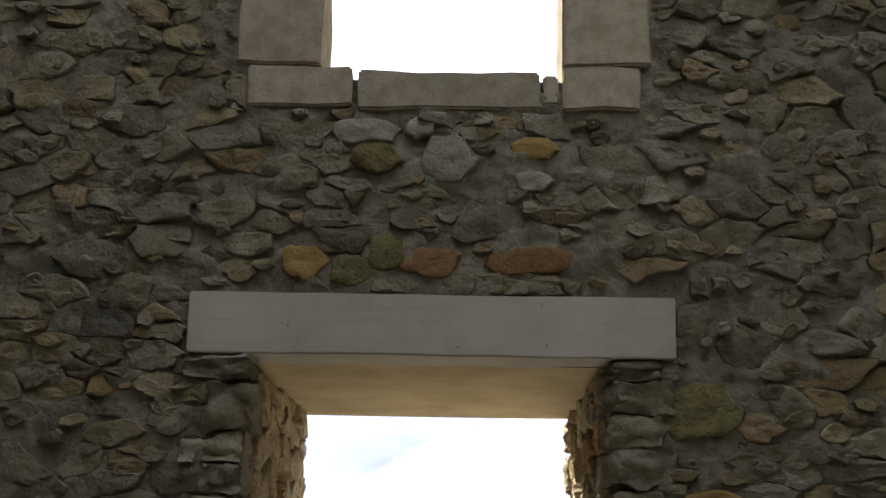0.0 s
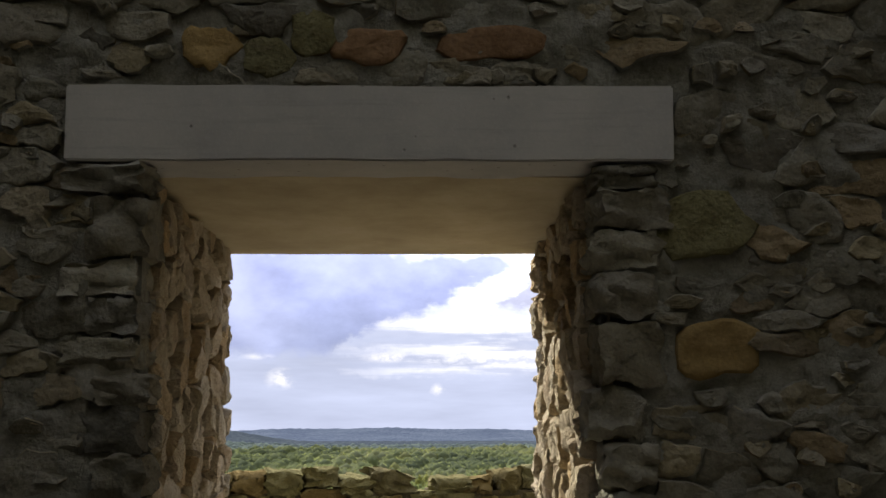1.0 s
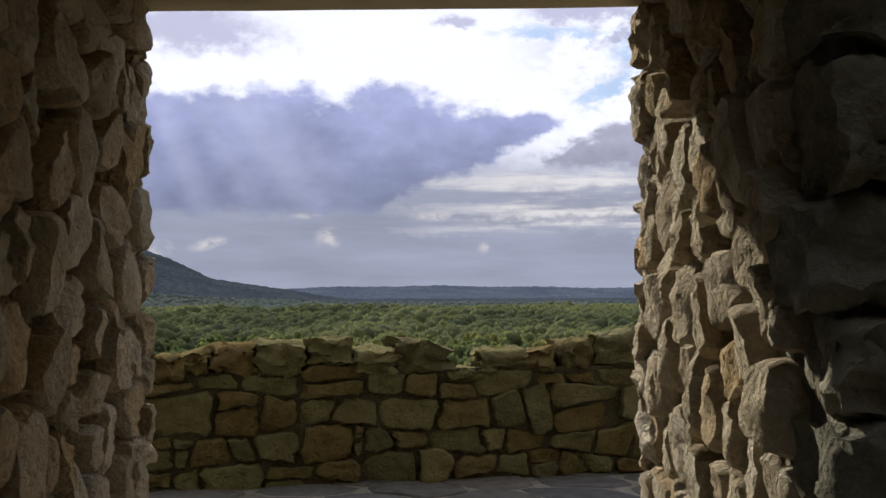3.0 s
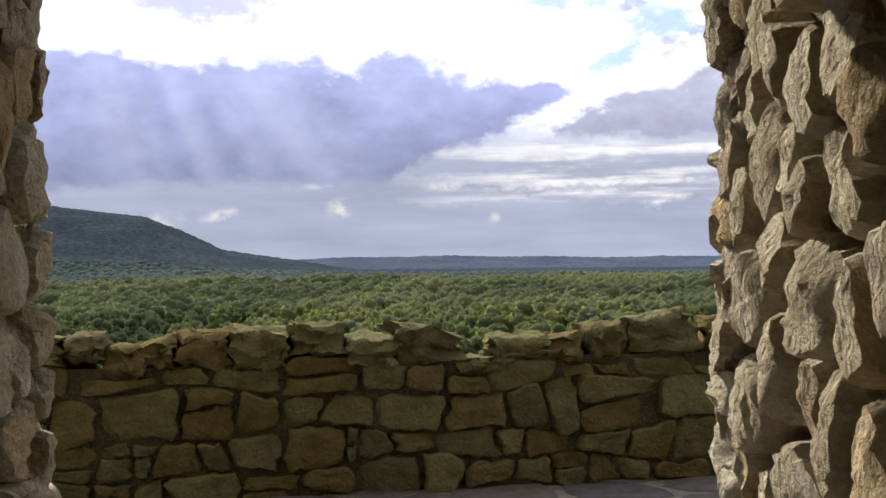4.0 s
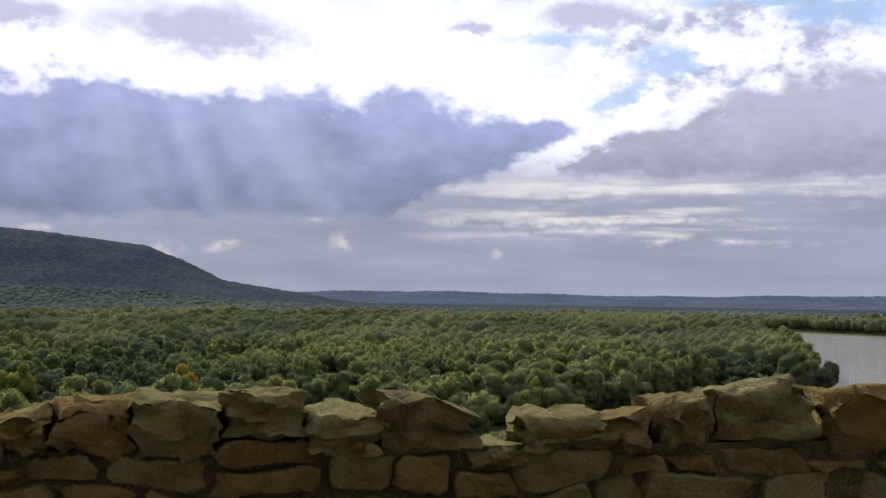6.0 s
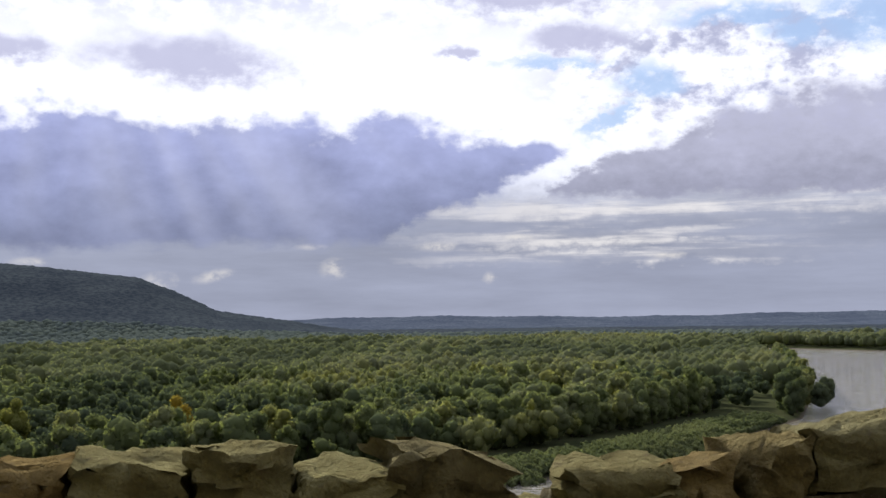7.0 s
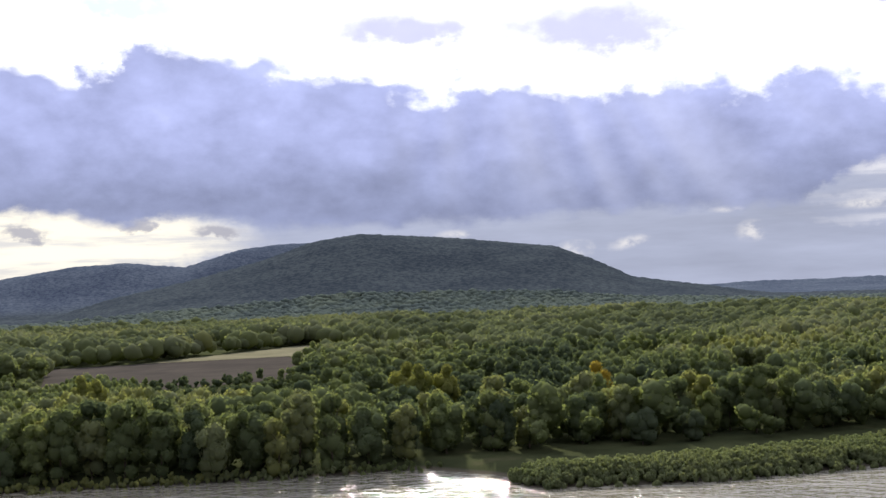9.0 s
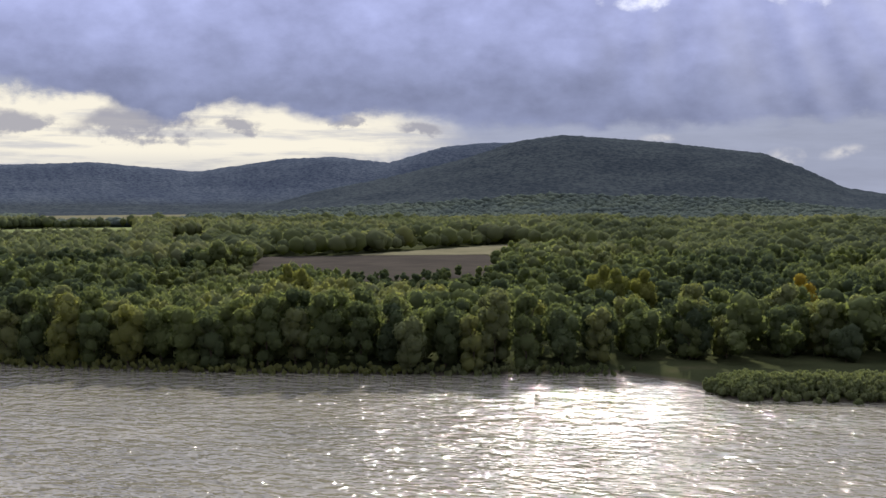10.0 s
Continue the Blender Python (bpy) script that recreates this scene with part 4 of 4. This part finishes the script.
def clear_of(x, y, gap=7.0):
    d = np.min(np.hypot(x[:, None] - taken[None, :, 0], y[:, None] - taken[None, :, 1]), 1)
    return d > gap


x, y = scatter(300, 900, 11.0, keep=30.0, seed=3)
# the low spit keeps its scrub
spit_zone = polygon_distance(x, y, [(-118, 374), (-101, 352), (-61, 367), (-7, 406), (46, 457), (102, 534), (175, 664), (140, 690), (75, 575), (20, 500), (-40, 446), (-100, 412)]) > 2
ok = clear_of(x, y) & spit_zone
glade = np.array([noise.noise(Vector((p * 0.011, q * 0.007, 14.0))) for p, q in zip(x, y)])
ok &= (np.abs(glade) > 0.04) | (y < 560)
near_trees = [crown_arrays(rng, 7, 190, r, 3.0, h, 0.72, 0.86) for h, r in ((17, 6.6), (20, 6.0), (23, 5.4), (15, 7.0))]
forest("near_wood", "dense green riverside wood with some yellowing crowns", near_trees, x[ok], y[ok], 0.48, 1.12, M_LEAF, 5)
x, y = scatter(900, 2000, 13.0, keep=14.0, seed=4)
# rides and glades between the stands
glade = np.array([noise.noise(Vector((p * 0.0060, q * 0.0028, 4.0))) for p, q in zip(x, y)])
open_ok = np.abs(glade) > 0.030
mid_trees = [simple_crown(rng, 16, 7.8, 2.0, h, 0.75) for h in (15, 17, 19, 21)]
forest("middle_wood", "dense mixed wood spreading over the river plain", mid_trees, x[open_ok], y[open_ok], 0.5, 1.1, M_MID_HAZE, 6)
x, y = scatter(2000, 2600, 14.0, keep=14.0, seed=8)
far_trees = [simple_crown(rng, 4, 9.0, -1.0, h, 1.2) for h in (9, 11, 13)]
forest("far_wood", "woods at the foot of the hill, blue-green with haze in their colour", far_trees, x, y, 0.8, 1.15, M_FAR_HAZE, 7, True)

# scrub on the spit and along the bank
spit_a = np.array([(-112, 364), (-101, 356), (-61, 371), (-7, 410), (46, 461), (102, 538), (160, 640)], float)
xs, ys = [], []
for k in range(len(spit_a) - 1):
    d = spit_a[k + 1] - spit_a[k]
    ln = np.linalg.norm(d)
    nrm = np.array((-d[1], d[0])) / ln
    for j in range(int(ln * 8)):
        p = spit_a[k] + d * rng.random() + nrm * (1.5 + rng.random() ** 1.2 * min(26, 6 + k * 7))
        xs.append(p[0])
        ys.append(p[1])
bushes = [crown_arrays(rng, 4, 90, 1.5, 0.0, h, 0.35, 0.85) for h in (2.6, 3.2, 4.0)]
forest("scrub", "low light green reeds and scrub on a river spit", bushes, np.array(xs), np.array(ys), 0.7, 1.2, M_REED, 9)
low = bank_points(0, 4, 1.6, 2.0, 1.5)
low = [p for p in low if p[0] > -430]
forest("bank_scrub", "dark scrub along the foot of the trees", bushes, np.array([p[0] for p in low]), np.array([p[1] for p in low]), 0.5, 1.0, M_LEAF, 10)

# a moored barge near the far bank
M_HULL = stone_material("rusty_hull", [(0.0, (0.09, 0.07, 0.055)), (1.0, (0.12, 0.09, 0.07))], 0.01)
M_CABIN = stone_material("cabin_paint", [(0.0, (0.45, 0.44, 0.42)), (1.0, (0.5, 0.49, 0.46))], 0.004)
barge = new("barge")
bm = bmesh.new()
for p in add_box(bm, (-22, -4, -0.8), (22, 4, 1.8)):
    if abs(p.co.x) > 20 and p.co.z < 0:
        p.co.x *= 0.88
    if p.co.x > 20:
        p.co.y *= 0.45
part("hull", bm, M_HULL, barge)
bm = bmesh.new()
add_box(bm, (-19, -3, 1.8), (-12, 3, 4.6))
cabin = part("cabin", bm, M_CABIN, barge, "pale deck cabin")
bm = bmesh.new()
add_box(bm, (-19.5, -3.4, 4.6), (-11.5, 3.4, 4.9))
part("roof", bm, M_HULL, cabin)
bm = bmesh.new()
add_box(bm, (-10, -2.8, 1.8), (17, 2.8, 2.4))
part("hatch", bm, M_HULL, barge)
barge.matrix_basis = pose(530, 1530, WATER_Z, 0, 0, -32)
tagged(barge, "dark cargo barge lying on the river", "boat")

# ---------------------------------------------------------------- the wall with its gateway
FRONT, BACK = 6.14, 8.30
GATE_L, GATE_R, GATE_TOP = -0.85, 0.86, 2.28
WIN_L, WIN_R, WIN_Z = -0.61, 0.67, 3.82
WX0, WX1, WTOP = -3.3, 3.5, 7.6
rng = random.Random(5)
wall = tagged(new("wall_ruin"), "thick grey-brown rubble castle wall with gateway and window", "wall", kind="structure")
bm = bmesh.new()
i = 0.16
# the box above WTOP is unseen, added to screen the parapet from the sky
for lo, hi in (((WX0, FRONT + i, -0.3), (GATE_L - i, BACK - i, 2.62)), ((GATE_R + i, FRONT + i, -0.3), (WX1, BACK - i, 2.62)), ((WX0, FRONT + i, 2.62), (WX1, BACK - i, 3.6)),
               ((WX0, FRONT + i, 3.6), (WIN_L - 0.42, BACK - i, WTOP)), ((WIN_R + 0.42, FRONT + i, 3.6), (WX1, BACK - i, WTOP)), ((WX0, FRONT + 0.02, WTOP), (WX1, BACK - 0.02, 9.5)), ((-1.03, FRONT + 0.06, 3.6), (1.09, FRONT + 0.6, 3.785)),
               ((GATE_L - 0.28, FRONT + 0.05, -0.2), (GATE_L - 0.06, FRONT + 0.5, 2.285)), ((GATE_R + 0.06, FRONT + 0.05, -0.2), (GATE_R + 0.28, FRONT + 0.5, 2.285))):
    add_box(bm, lo, hi)
part("core", bm, M_MORTAR, wall)
HOLES = [(GATE_L - 0.24, GATE_R + 0.24, -1, 2.30), (-1.215, 1.215, 2.30, 2.61), (WIN_L, WIN_R, 3.82, 8), (-0.99, 1.07, 3.60, 3.82), (-1.05, WIN_L, 3.82, 4.45), (WIN_R, 1.13, 3.82, 4.45)]


def on_front(u, v, w):
    return (u, FRONT + 0.012 - w, v)


def on_back(u, v, w):
    return (u, BACK - 0.012 + w, v)


def on_left(u, v, w):
    return (GATE_L - 0.115 + w, u, v)


def on_right(u, v, w):
    return (GATE_R + 0.095 - w, u, v)


SKIN_HOLES = [(GATE_L - 0.16, GATE_R + 0.16, -1, 2.32), (WIN_L, WIN_R, 3.70, 8)]
sheet("mortar_front", on_front, (WX0, WX1, -0.2, 4.70), 0.022, M_MORTAR, wall, SKIN_HOLES, 0.030, 5.0)
sheet("mortar_front", on_front, (WX0, WX1, 4.70, WTOP), 0.08, M_MORTAR, wall, SKIN_HOLES, 0.030, 5.0)
sheet("mortar_back", on_back, (WX0, WX1, -0.2, WTOP), 0.09, M_MORTAR, wall, [SKIN_HOLES[0], (WIN_L - 0.42, WIN_R + 0.42, 3.6, 8)], 0.02)
sheet("mortar_side", on_left, (FRONT, BACK, -0.2, 2.31), 0.04, M_SAND_JOINT, wall, (), 0.03)
sheet("mortar_side", on_right, (FRONT, BACK, -0.2, 2.31), 0.04, M_SAND_JOINT, wall, (), 0.03)

SPECIAL = [(-0.66, 2.78, 0.13, 0.105, M_OCHRE), (-0.02, 2.78, 0.17, 0.095, M_RUSTY), (0.49, 2.80, 0.25, 0.08, M_RUSTY), (1.37, 1.55, 0.21, 0.14, M_OCHRE),
           (-0.36, 3.48, 0.19, 0.085, M_PALE), (-0.08, 3.50, 0.09, 0.07, M_PALE), (0.06, 3.33, 0.16, 0.14, M_PALE), (0.51, 3.22, 0.12, 0.07, M_PALE), (0.51, 3.40, 0.14, 0.08, M_OCHRE), (-0.30, 3.34, 0.16, 0.10, M_PARAPET),
           (-0.42, 2.74, 0.13, 0.09, M_PARAPET), (-0.24, 2.84, 0.11, 0.12, M_PARAPET), (1.32, 2.05, 0.24, 0.15, M_PARAPET), (-1.05, 1.45, 0.16, 0.12, M_PALE)]
cells = rubble(rng, (WX0, WX1, -0.1, WTOP), 0.034, 0.150, 1.9, HOLES)
cells = [c for c in cells if rng.random() > 0.12 and not any(((c[0][0] - p[0]) / p[2]) ** 2 + ((c[0][1] - p[1]) / p[3]) ** 2 < 1.5 for p in SPECIAL)]
cells.sort(key=lambda c: abs(c[0][0]) + abs(c[0][1] - 2.4) * 0.8)
for u, v, ru, rv, mat in SPECIAL:
    poly = []
    for k in range(7):
        w = 2 * math.pi * (k + rng.uniform(-0.36, 0.36)) / 7
        cw, sw = math.cos(w), math.sin(w)
        blunt = 0.6 if mat is M_RUSTY else 0.85
        poly.append((u + ru * math.copysign(abs(cw) ** blunt, cw) * rng.uniform(0.88, 1.06), v + rv * math.copysign(abs(sw) ** blunt, sw) * rng.uniform(0.88, 1.06)))
    lay([((u, v), poly)], on_front, wall, "stone", mat, rng, 0.002, (0.026, 0.036), 0.05, None, None, sides=20, tilt=0.12, square=0, wobble=0.10, ragged=0.10, crag=0.007)
lay(cells[:285], on_front, wall, "stone", M_WALL, rng, 0.003, (0.004, 0.034), 0.05, None, None, sides=20, tilt=0.22, square=0, wobble=0.16, ragged=0.15, crag=0.010)
lay(cells[285:], on_front, wall, "stone", M_WALL, rng, 0.006, (0.004, 0.034), 0.05, lambda u, v: False, None, sides=15, tilt=0.22, square=0, wobble=0.16, ragged=0.15, crag=0.010)
shards = [c for c in rubble(rng, (-2.5, 2.8, 0.9, 4.4), 0.026, 0.045, 1.6, HOLES, (), 14000) if rng.random() < 0.30 and not any(((c[0][0] - p[0]) / p[2]) ** 2 + ((c[0][1] - p[1]) / p[3]) ** 2 < 1.3 for p in SPECIAL)]
lay(shards, on_front, wall, "shard", M_WALL, rng, 0.006, (0.012, 0.044), 0.03, lambda u, v: False, sides=9, tilt=0.4, wobble=0.25, ragged=0.25, crag=0.008)
back_cells = rubble(rng, (WX0, WX1, -0.1, WTOP), 0.08, 0.15, 1.5, [(GATE_L - 0.11, GATE_R + 0.08, -1, 2.62), (WIN_L - 0.42, WIN_R + 0.42, 3.6, 8)])
lay(back_cells, on_back, wall, "back_stone", M_PARAPET, rng, 0.012, (0.03, 0.06), 0.05, lambda u, v: False, sides=8)
# the deep sides of the gateway, of larger and rougher stones
for x_in, way in ((GATE_L, -1), (GATE_R, 1)):
    for y_mid in (FRONT + 0.13, BACK - 0.10):
        z = -0.05
        while z < 2.24:
            h = min(rng.uniform(0.13, 0.27), 2.29 - z)
            w = rng.uniform(0.24, 0.36)
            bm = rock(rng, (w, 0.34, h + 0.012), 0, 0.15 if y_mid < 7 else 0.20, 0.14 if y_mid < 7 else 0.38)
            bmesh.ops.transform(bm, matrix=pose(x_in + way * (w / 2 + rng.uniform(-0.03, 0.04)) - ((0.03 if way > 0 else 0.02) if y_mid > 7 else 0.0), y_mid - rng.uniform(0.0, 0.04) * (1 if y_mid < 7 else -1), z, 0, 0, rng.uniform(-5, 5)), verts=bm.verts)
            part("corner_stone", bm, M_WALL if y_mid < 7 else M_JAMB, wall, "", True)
            z += h - 0.004
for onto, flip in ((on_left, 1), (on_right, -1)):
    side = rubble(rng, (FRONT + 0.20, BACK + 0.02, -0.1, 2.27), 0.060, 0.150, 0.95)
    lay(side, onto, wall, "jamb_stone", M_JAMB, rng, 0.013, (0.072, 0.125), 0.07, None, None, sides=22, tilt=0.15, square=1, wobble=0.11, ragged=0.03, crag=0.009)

# unseen walls added round the roofless courtyard and terrace to hold back sky light
for name, lo, hi in (("wall_west", (-4.1, -4.0, -0.3), (-3.3, BACK - 0.02, 11.5)), ("wall_east", (3.5, -4.0, -0.3), (4.3, BACK - 0.02, 11.5)), ("wall_south", (-3.3, -4.0, -0.3), (3.5, -3.2, 11.5)),
                     ("wall_west_outer", (-14.0, 7.0, -0.3), (-4.1, BACK, 10.5)), ("wall_east_outer", (4.3, 7.0, -0.3), (14.0, BACK, 10.5))):
    bm = bmesh.new()
    add_box(bm, lo, hi)
    me = bpy.data.meshes.new(name)
    bm.to_mesh(me)
    bm.free()
    me.materials.append(M_MORTAR)
    tagged(new(name, me), "unseen plain grey mortared wall, added to keep sky light off", "wall", kind="structure")

# the cast lintel, running through the whole wall
lintel = tagged(new("lintel"), "plain cast concrete lintel slab over the gateway", "lintel", kind="structure")
bm = bmesh.new()
vs = add_box(bm, (-1.215, FRONT - 0.045, 2.30), (1.215, FRONT + 0.32, 2.61))
bmesh.ops.subdivide_edges(bm, edges=[e for e in bm.edges if abs((e.verts[0].co - e.verts[1].co).x) > 1], cuts=24, use_grid_fill=True)
for p in bm.verts:
    p.co += noise.noise_vector(p.co * 3.0) * 0.006
bmesh.ops.bevel(bm, geom=[e for e in bm.edges if e.is_manifold and e.calc_face_angle(0) > 0.9], offset=0.007, segments=2, affect="EDGES")
part("beam", bm, M_CONCRETE, lintel, "grey cast concrete beam")
bm = bmesh.new()
bmesh.ops.create_grid(bm, x_segments=20, y_segments=24, size=0.5)
for p in bm.verts:
    fx, fy = p.co.x + 0.5, p.co.y + 0.5
    z = 2.30 - 0.075 * fy + noise.noise(Vector((fx * 5, fy * 5, 3))) * 0.006
    p.co = Vector((-1.05 + 2.1 * fx, FRONT + 0.28 + (BACK + 0.02 - FRONT - 0.28) * fy, z))
bmesh.ops.solidify(bm, geom=bm.faces[:], thickness=-0.25)
part("soffit", bm, M_SOFFIT, lintel, "yellowish weathered underside of the slab")

# dressed stones round the upper window
window = tagged(new("window_1"), "open window hole framed with dressed stone blocks", "window", kind="structure")


def block(name, lo, hi, seed):
    bm = bmesh.new()
    add_box(bm, lo, hi)
    bmesh.ops.subdivide_edges(bm, edges=bm.edges[:], cuts=5, use_grid_fill=True)
    bmesh.ops.bevel(bm, geom=[e for e in bm.edges if e.calc_face_angle(0) > 0.9], offset=0.012, segments=2, affect="EDGES")
    for p in bm.verts:
        p.co += noise.noise_vector(p.co * 4.0 + Vector((seed, 0, 0))) * 0.014
    return part(name, bm, M_DRESSED, window, "", True)


block("sill", (-0.99, FRONT - 0.02, 3.61), (-0.44, FRONT + 0.5, 3.835), 1)
block("sill", (-0.41, FRONT - 0.01, 3.605), (0.55, FRONT + 0.5, 3.815), 2)
block("sill", (0.565, FRONT - 0.005, 3.63), (0.645, FRONT + 0.5, 3.80), 3)
block("sill", (0.66, FRONT - 0.03, 3.60), (1.06, FRONT + 0.5, 3.84), 4)
block("side_block", (-1.05, FRONT - 0.015, 3.85), (WIN_L, FRONT + 0.5, 4.45), 5)
block("side_block", (WIN_R, FRONT - 0.02, 3.855), (1.12, FRONT + 0.5, 4.45), 6)
block("side_block", (-0.93, FRONT - 0.01, 4.46), (WIN_L, FRONT + 0.5, 5.0), 7)
block("side_block", (WIN_R, FRONT - 0.02, 4.46), (1.0, FRONT + 0.5, 5.0), 8)

# ---------------------------------------------------------------- terrace and parapet
terrace = tagged(new("pavement"), "terrace paved with dark irregular flagstones", "pavement", kind="structure")
rng = random.Random(21)


def on_floor(u, v, w):
    return (u, v, -0.012 + w)


child("bed", mesh_of("bed", [(-4.4, 5.6, -0.008), (4.4, 5.6, -0.008), (4.4, parapet_y(4.4) + 0.25, -0.008), (-4.4, parapet_y(-4.4) + 0.25, -0.008)], [(0, 1, 2, 3)], M_PALE_JOINT, False), terrace)
flags = [c for c in rubble(rng, (-4.2, 4.2, 8.35, 12.9), 0.15, 0.24, 1.3) if c[0][1] < parapet_y(c[0][0]) + 0.2]
lay(flags, on_floor, terrace, "flagstone", M_FLAG, rng, 0.014, (0.014, 0.022), 0.02, None, None, sides=10, tilt=0.01)

parapet = tagged(new("parapet"), "low dry-looking parapet of rounded brown rubble stones", "parapet wall", kind="structure")
PANG = math.atan(0.236)


def on_parapet(u, v, w):
    return (u * math.cos(PANG) + w * math.sin(PANG), 11.81 + 0.012 + u * math.sin(PANG) - w * math.cos(PANG), v)


bm = bmesh.new()
add_box(bm, (-4.2, 0.03, -0.3), (4.4, 0.38, 0.66))
bmesh.ops.transform(bm, matrix=pose(0, 11.81, 0, 0, 0, math.degrees(PANG)), verts=bm.verts)
part("core", bm, M_WALL_JOINT, parapet)
sheet("joint_face", on_parapet, (-4.2, 4.4, -0.1, 0.70), 0.03, M_WALL_JOINT, parapet, (), 0.02, 6.0)
rng = random.Random(33)
# the uneven top course: from, to, height at its top, lean
TOP = [(-4.2, -3.75, 0.90, 0), (-3.72, -3.3, 0.93, 0.1), (-3.27, -2.9, 0.88, 0), (-2.88, -2.5, 0.92, -0.1), (-2.48, -2.2, 0.88, 0.1),
       (-2.18, -1.86, 0.945, -0.15), (-1.86, -1.64, 0.915, 0), (-1.65, -1.46, 0.86, -0.1), (-1.50, -1.30, 0.90, 0.25), (-1.31, -1.03, 0.925, 0.15),
       (-1.03, -0.72, 0.94, 0.0), (-0.73, -0.44, 0.945, 0.05), (-0.45, -0.18, 0.875, 0.0), (-0.20, 0.15, 0.935, -0.35), (0.12, 0.36, 0.74, 0.0),
       (0.35, 0.66, 0.85, 0.0), (0.60, 0.88, 0.87, 0.1), (0.88, 1.08, 0.92, 0.1), (1.08, 1.54, 0.985, 0.05), (1.55, 1.98, 0.945, 0.0),
       (2.0, 2.42, 0.945, 0.0), (2.44, 2.8, 0.91, 0.1), (2.82, 3.3, 0.95, 0), (3.32, 3.8, 0.90, 0), (3.82, 4.4, 0.93, 0)]
FOOT = [min(rng.uniform(0.60, 0.72), h - 0.15) for _, _, h, _ in TOP]
face = []
for centre, poly in courses(rng, (-4.2, 4.4, -0.03, 0.80), 0.11, 0.24, (0.75, 2.0)):
    cap = min([f for f, (x0, x1, _, _) in zip(FOOT, TOP) if x0 - 0.02 <= centre[0] * math.cos(PANG) <= x1 + 0.02] or [0.68]) + 0.02
    if min(p[1] for p in poly) < cap - 0.05:
        poly = [(a, min(b, cap)) for a, b in poly]
        face.append(((centre[0], sum(p[1] for p in poly) / len(poly)), poly))
face.sort(key=lambda c: abs(c[0][0] - 0.1))
lay(face, on_parapet, parapet, "stone", M_PARAPET, rng, 0.006, (0.022, 0.060), 0.05, None, None, sides=20, tilt=0.18, square=2, wobble=0.14, ragged=0.05, crag=0.008)
for (x0, x1, h, lean), base in zip(TOP, FOOT):
    h -= 0.028
    w = (x1 - x0) / math.cos(PANG)
    bm = rock(rng, (w * 1.20, 0.42, (h - base)), lean * 1.2 + rng.uniform(-0.15, 0.15), 0.21, rng.uniform(0.06, 0.26))
    bmesh.ops.transform(bm, matrix=pose((x0 + x1) / 2 - 0.14 * math.sin(PANG), parapet_y((x0 + x1) / 2) + 0.14 + rng.uniform(-0.02, 0.02), base, rng.uniform(-4, 4), 0, math.degrees(PANG) + rng.uniform(-5, 5)), verts=bm.verts)
    part("top_stone", bm, M_PARAPET, parapet, "", True)
for k in range(60):
    u = -4.0 + 8.2 * k / 60 + rng.uniform(-0.06, 0.06)
    s = rng.uniform(0.09, 0.2)
    bm = rock(rng, (s * 1.5, s, s * 0.7), 0, 0.14, 0.3)
    h = 0.64 if 0.08 < u < 0.38 else 0.70
    bmesh.ops.transform(bm, matrix=pose(u * math.cos(PANG) - 0.30 * math.sin(PANG), 11.81 + u * math.sin(PANG) + 0.30 * math.cos(PANG) + rng.uniform(-0.05, 0.05), h - 0.06, 0, 0, rng.uniform(0, 90)), verts=bm.verts)
    part("back_stone", bm, M_CAP, parapet, "", True)
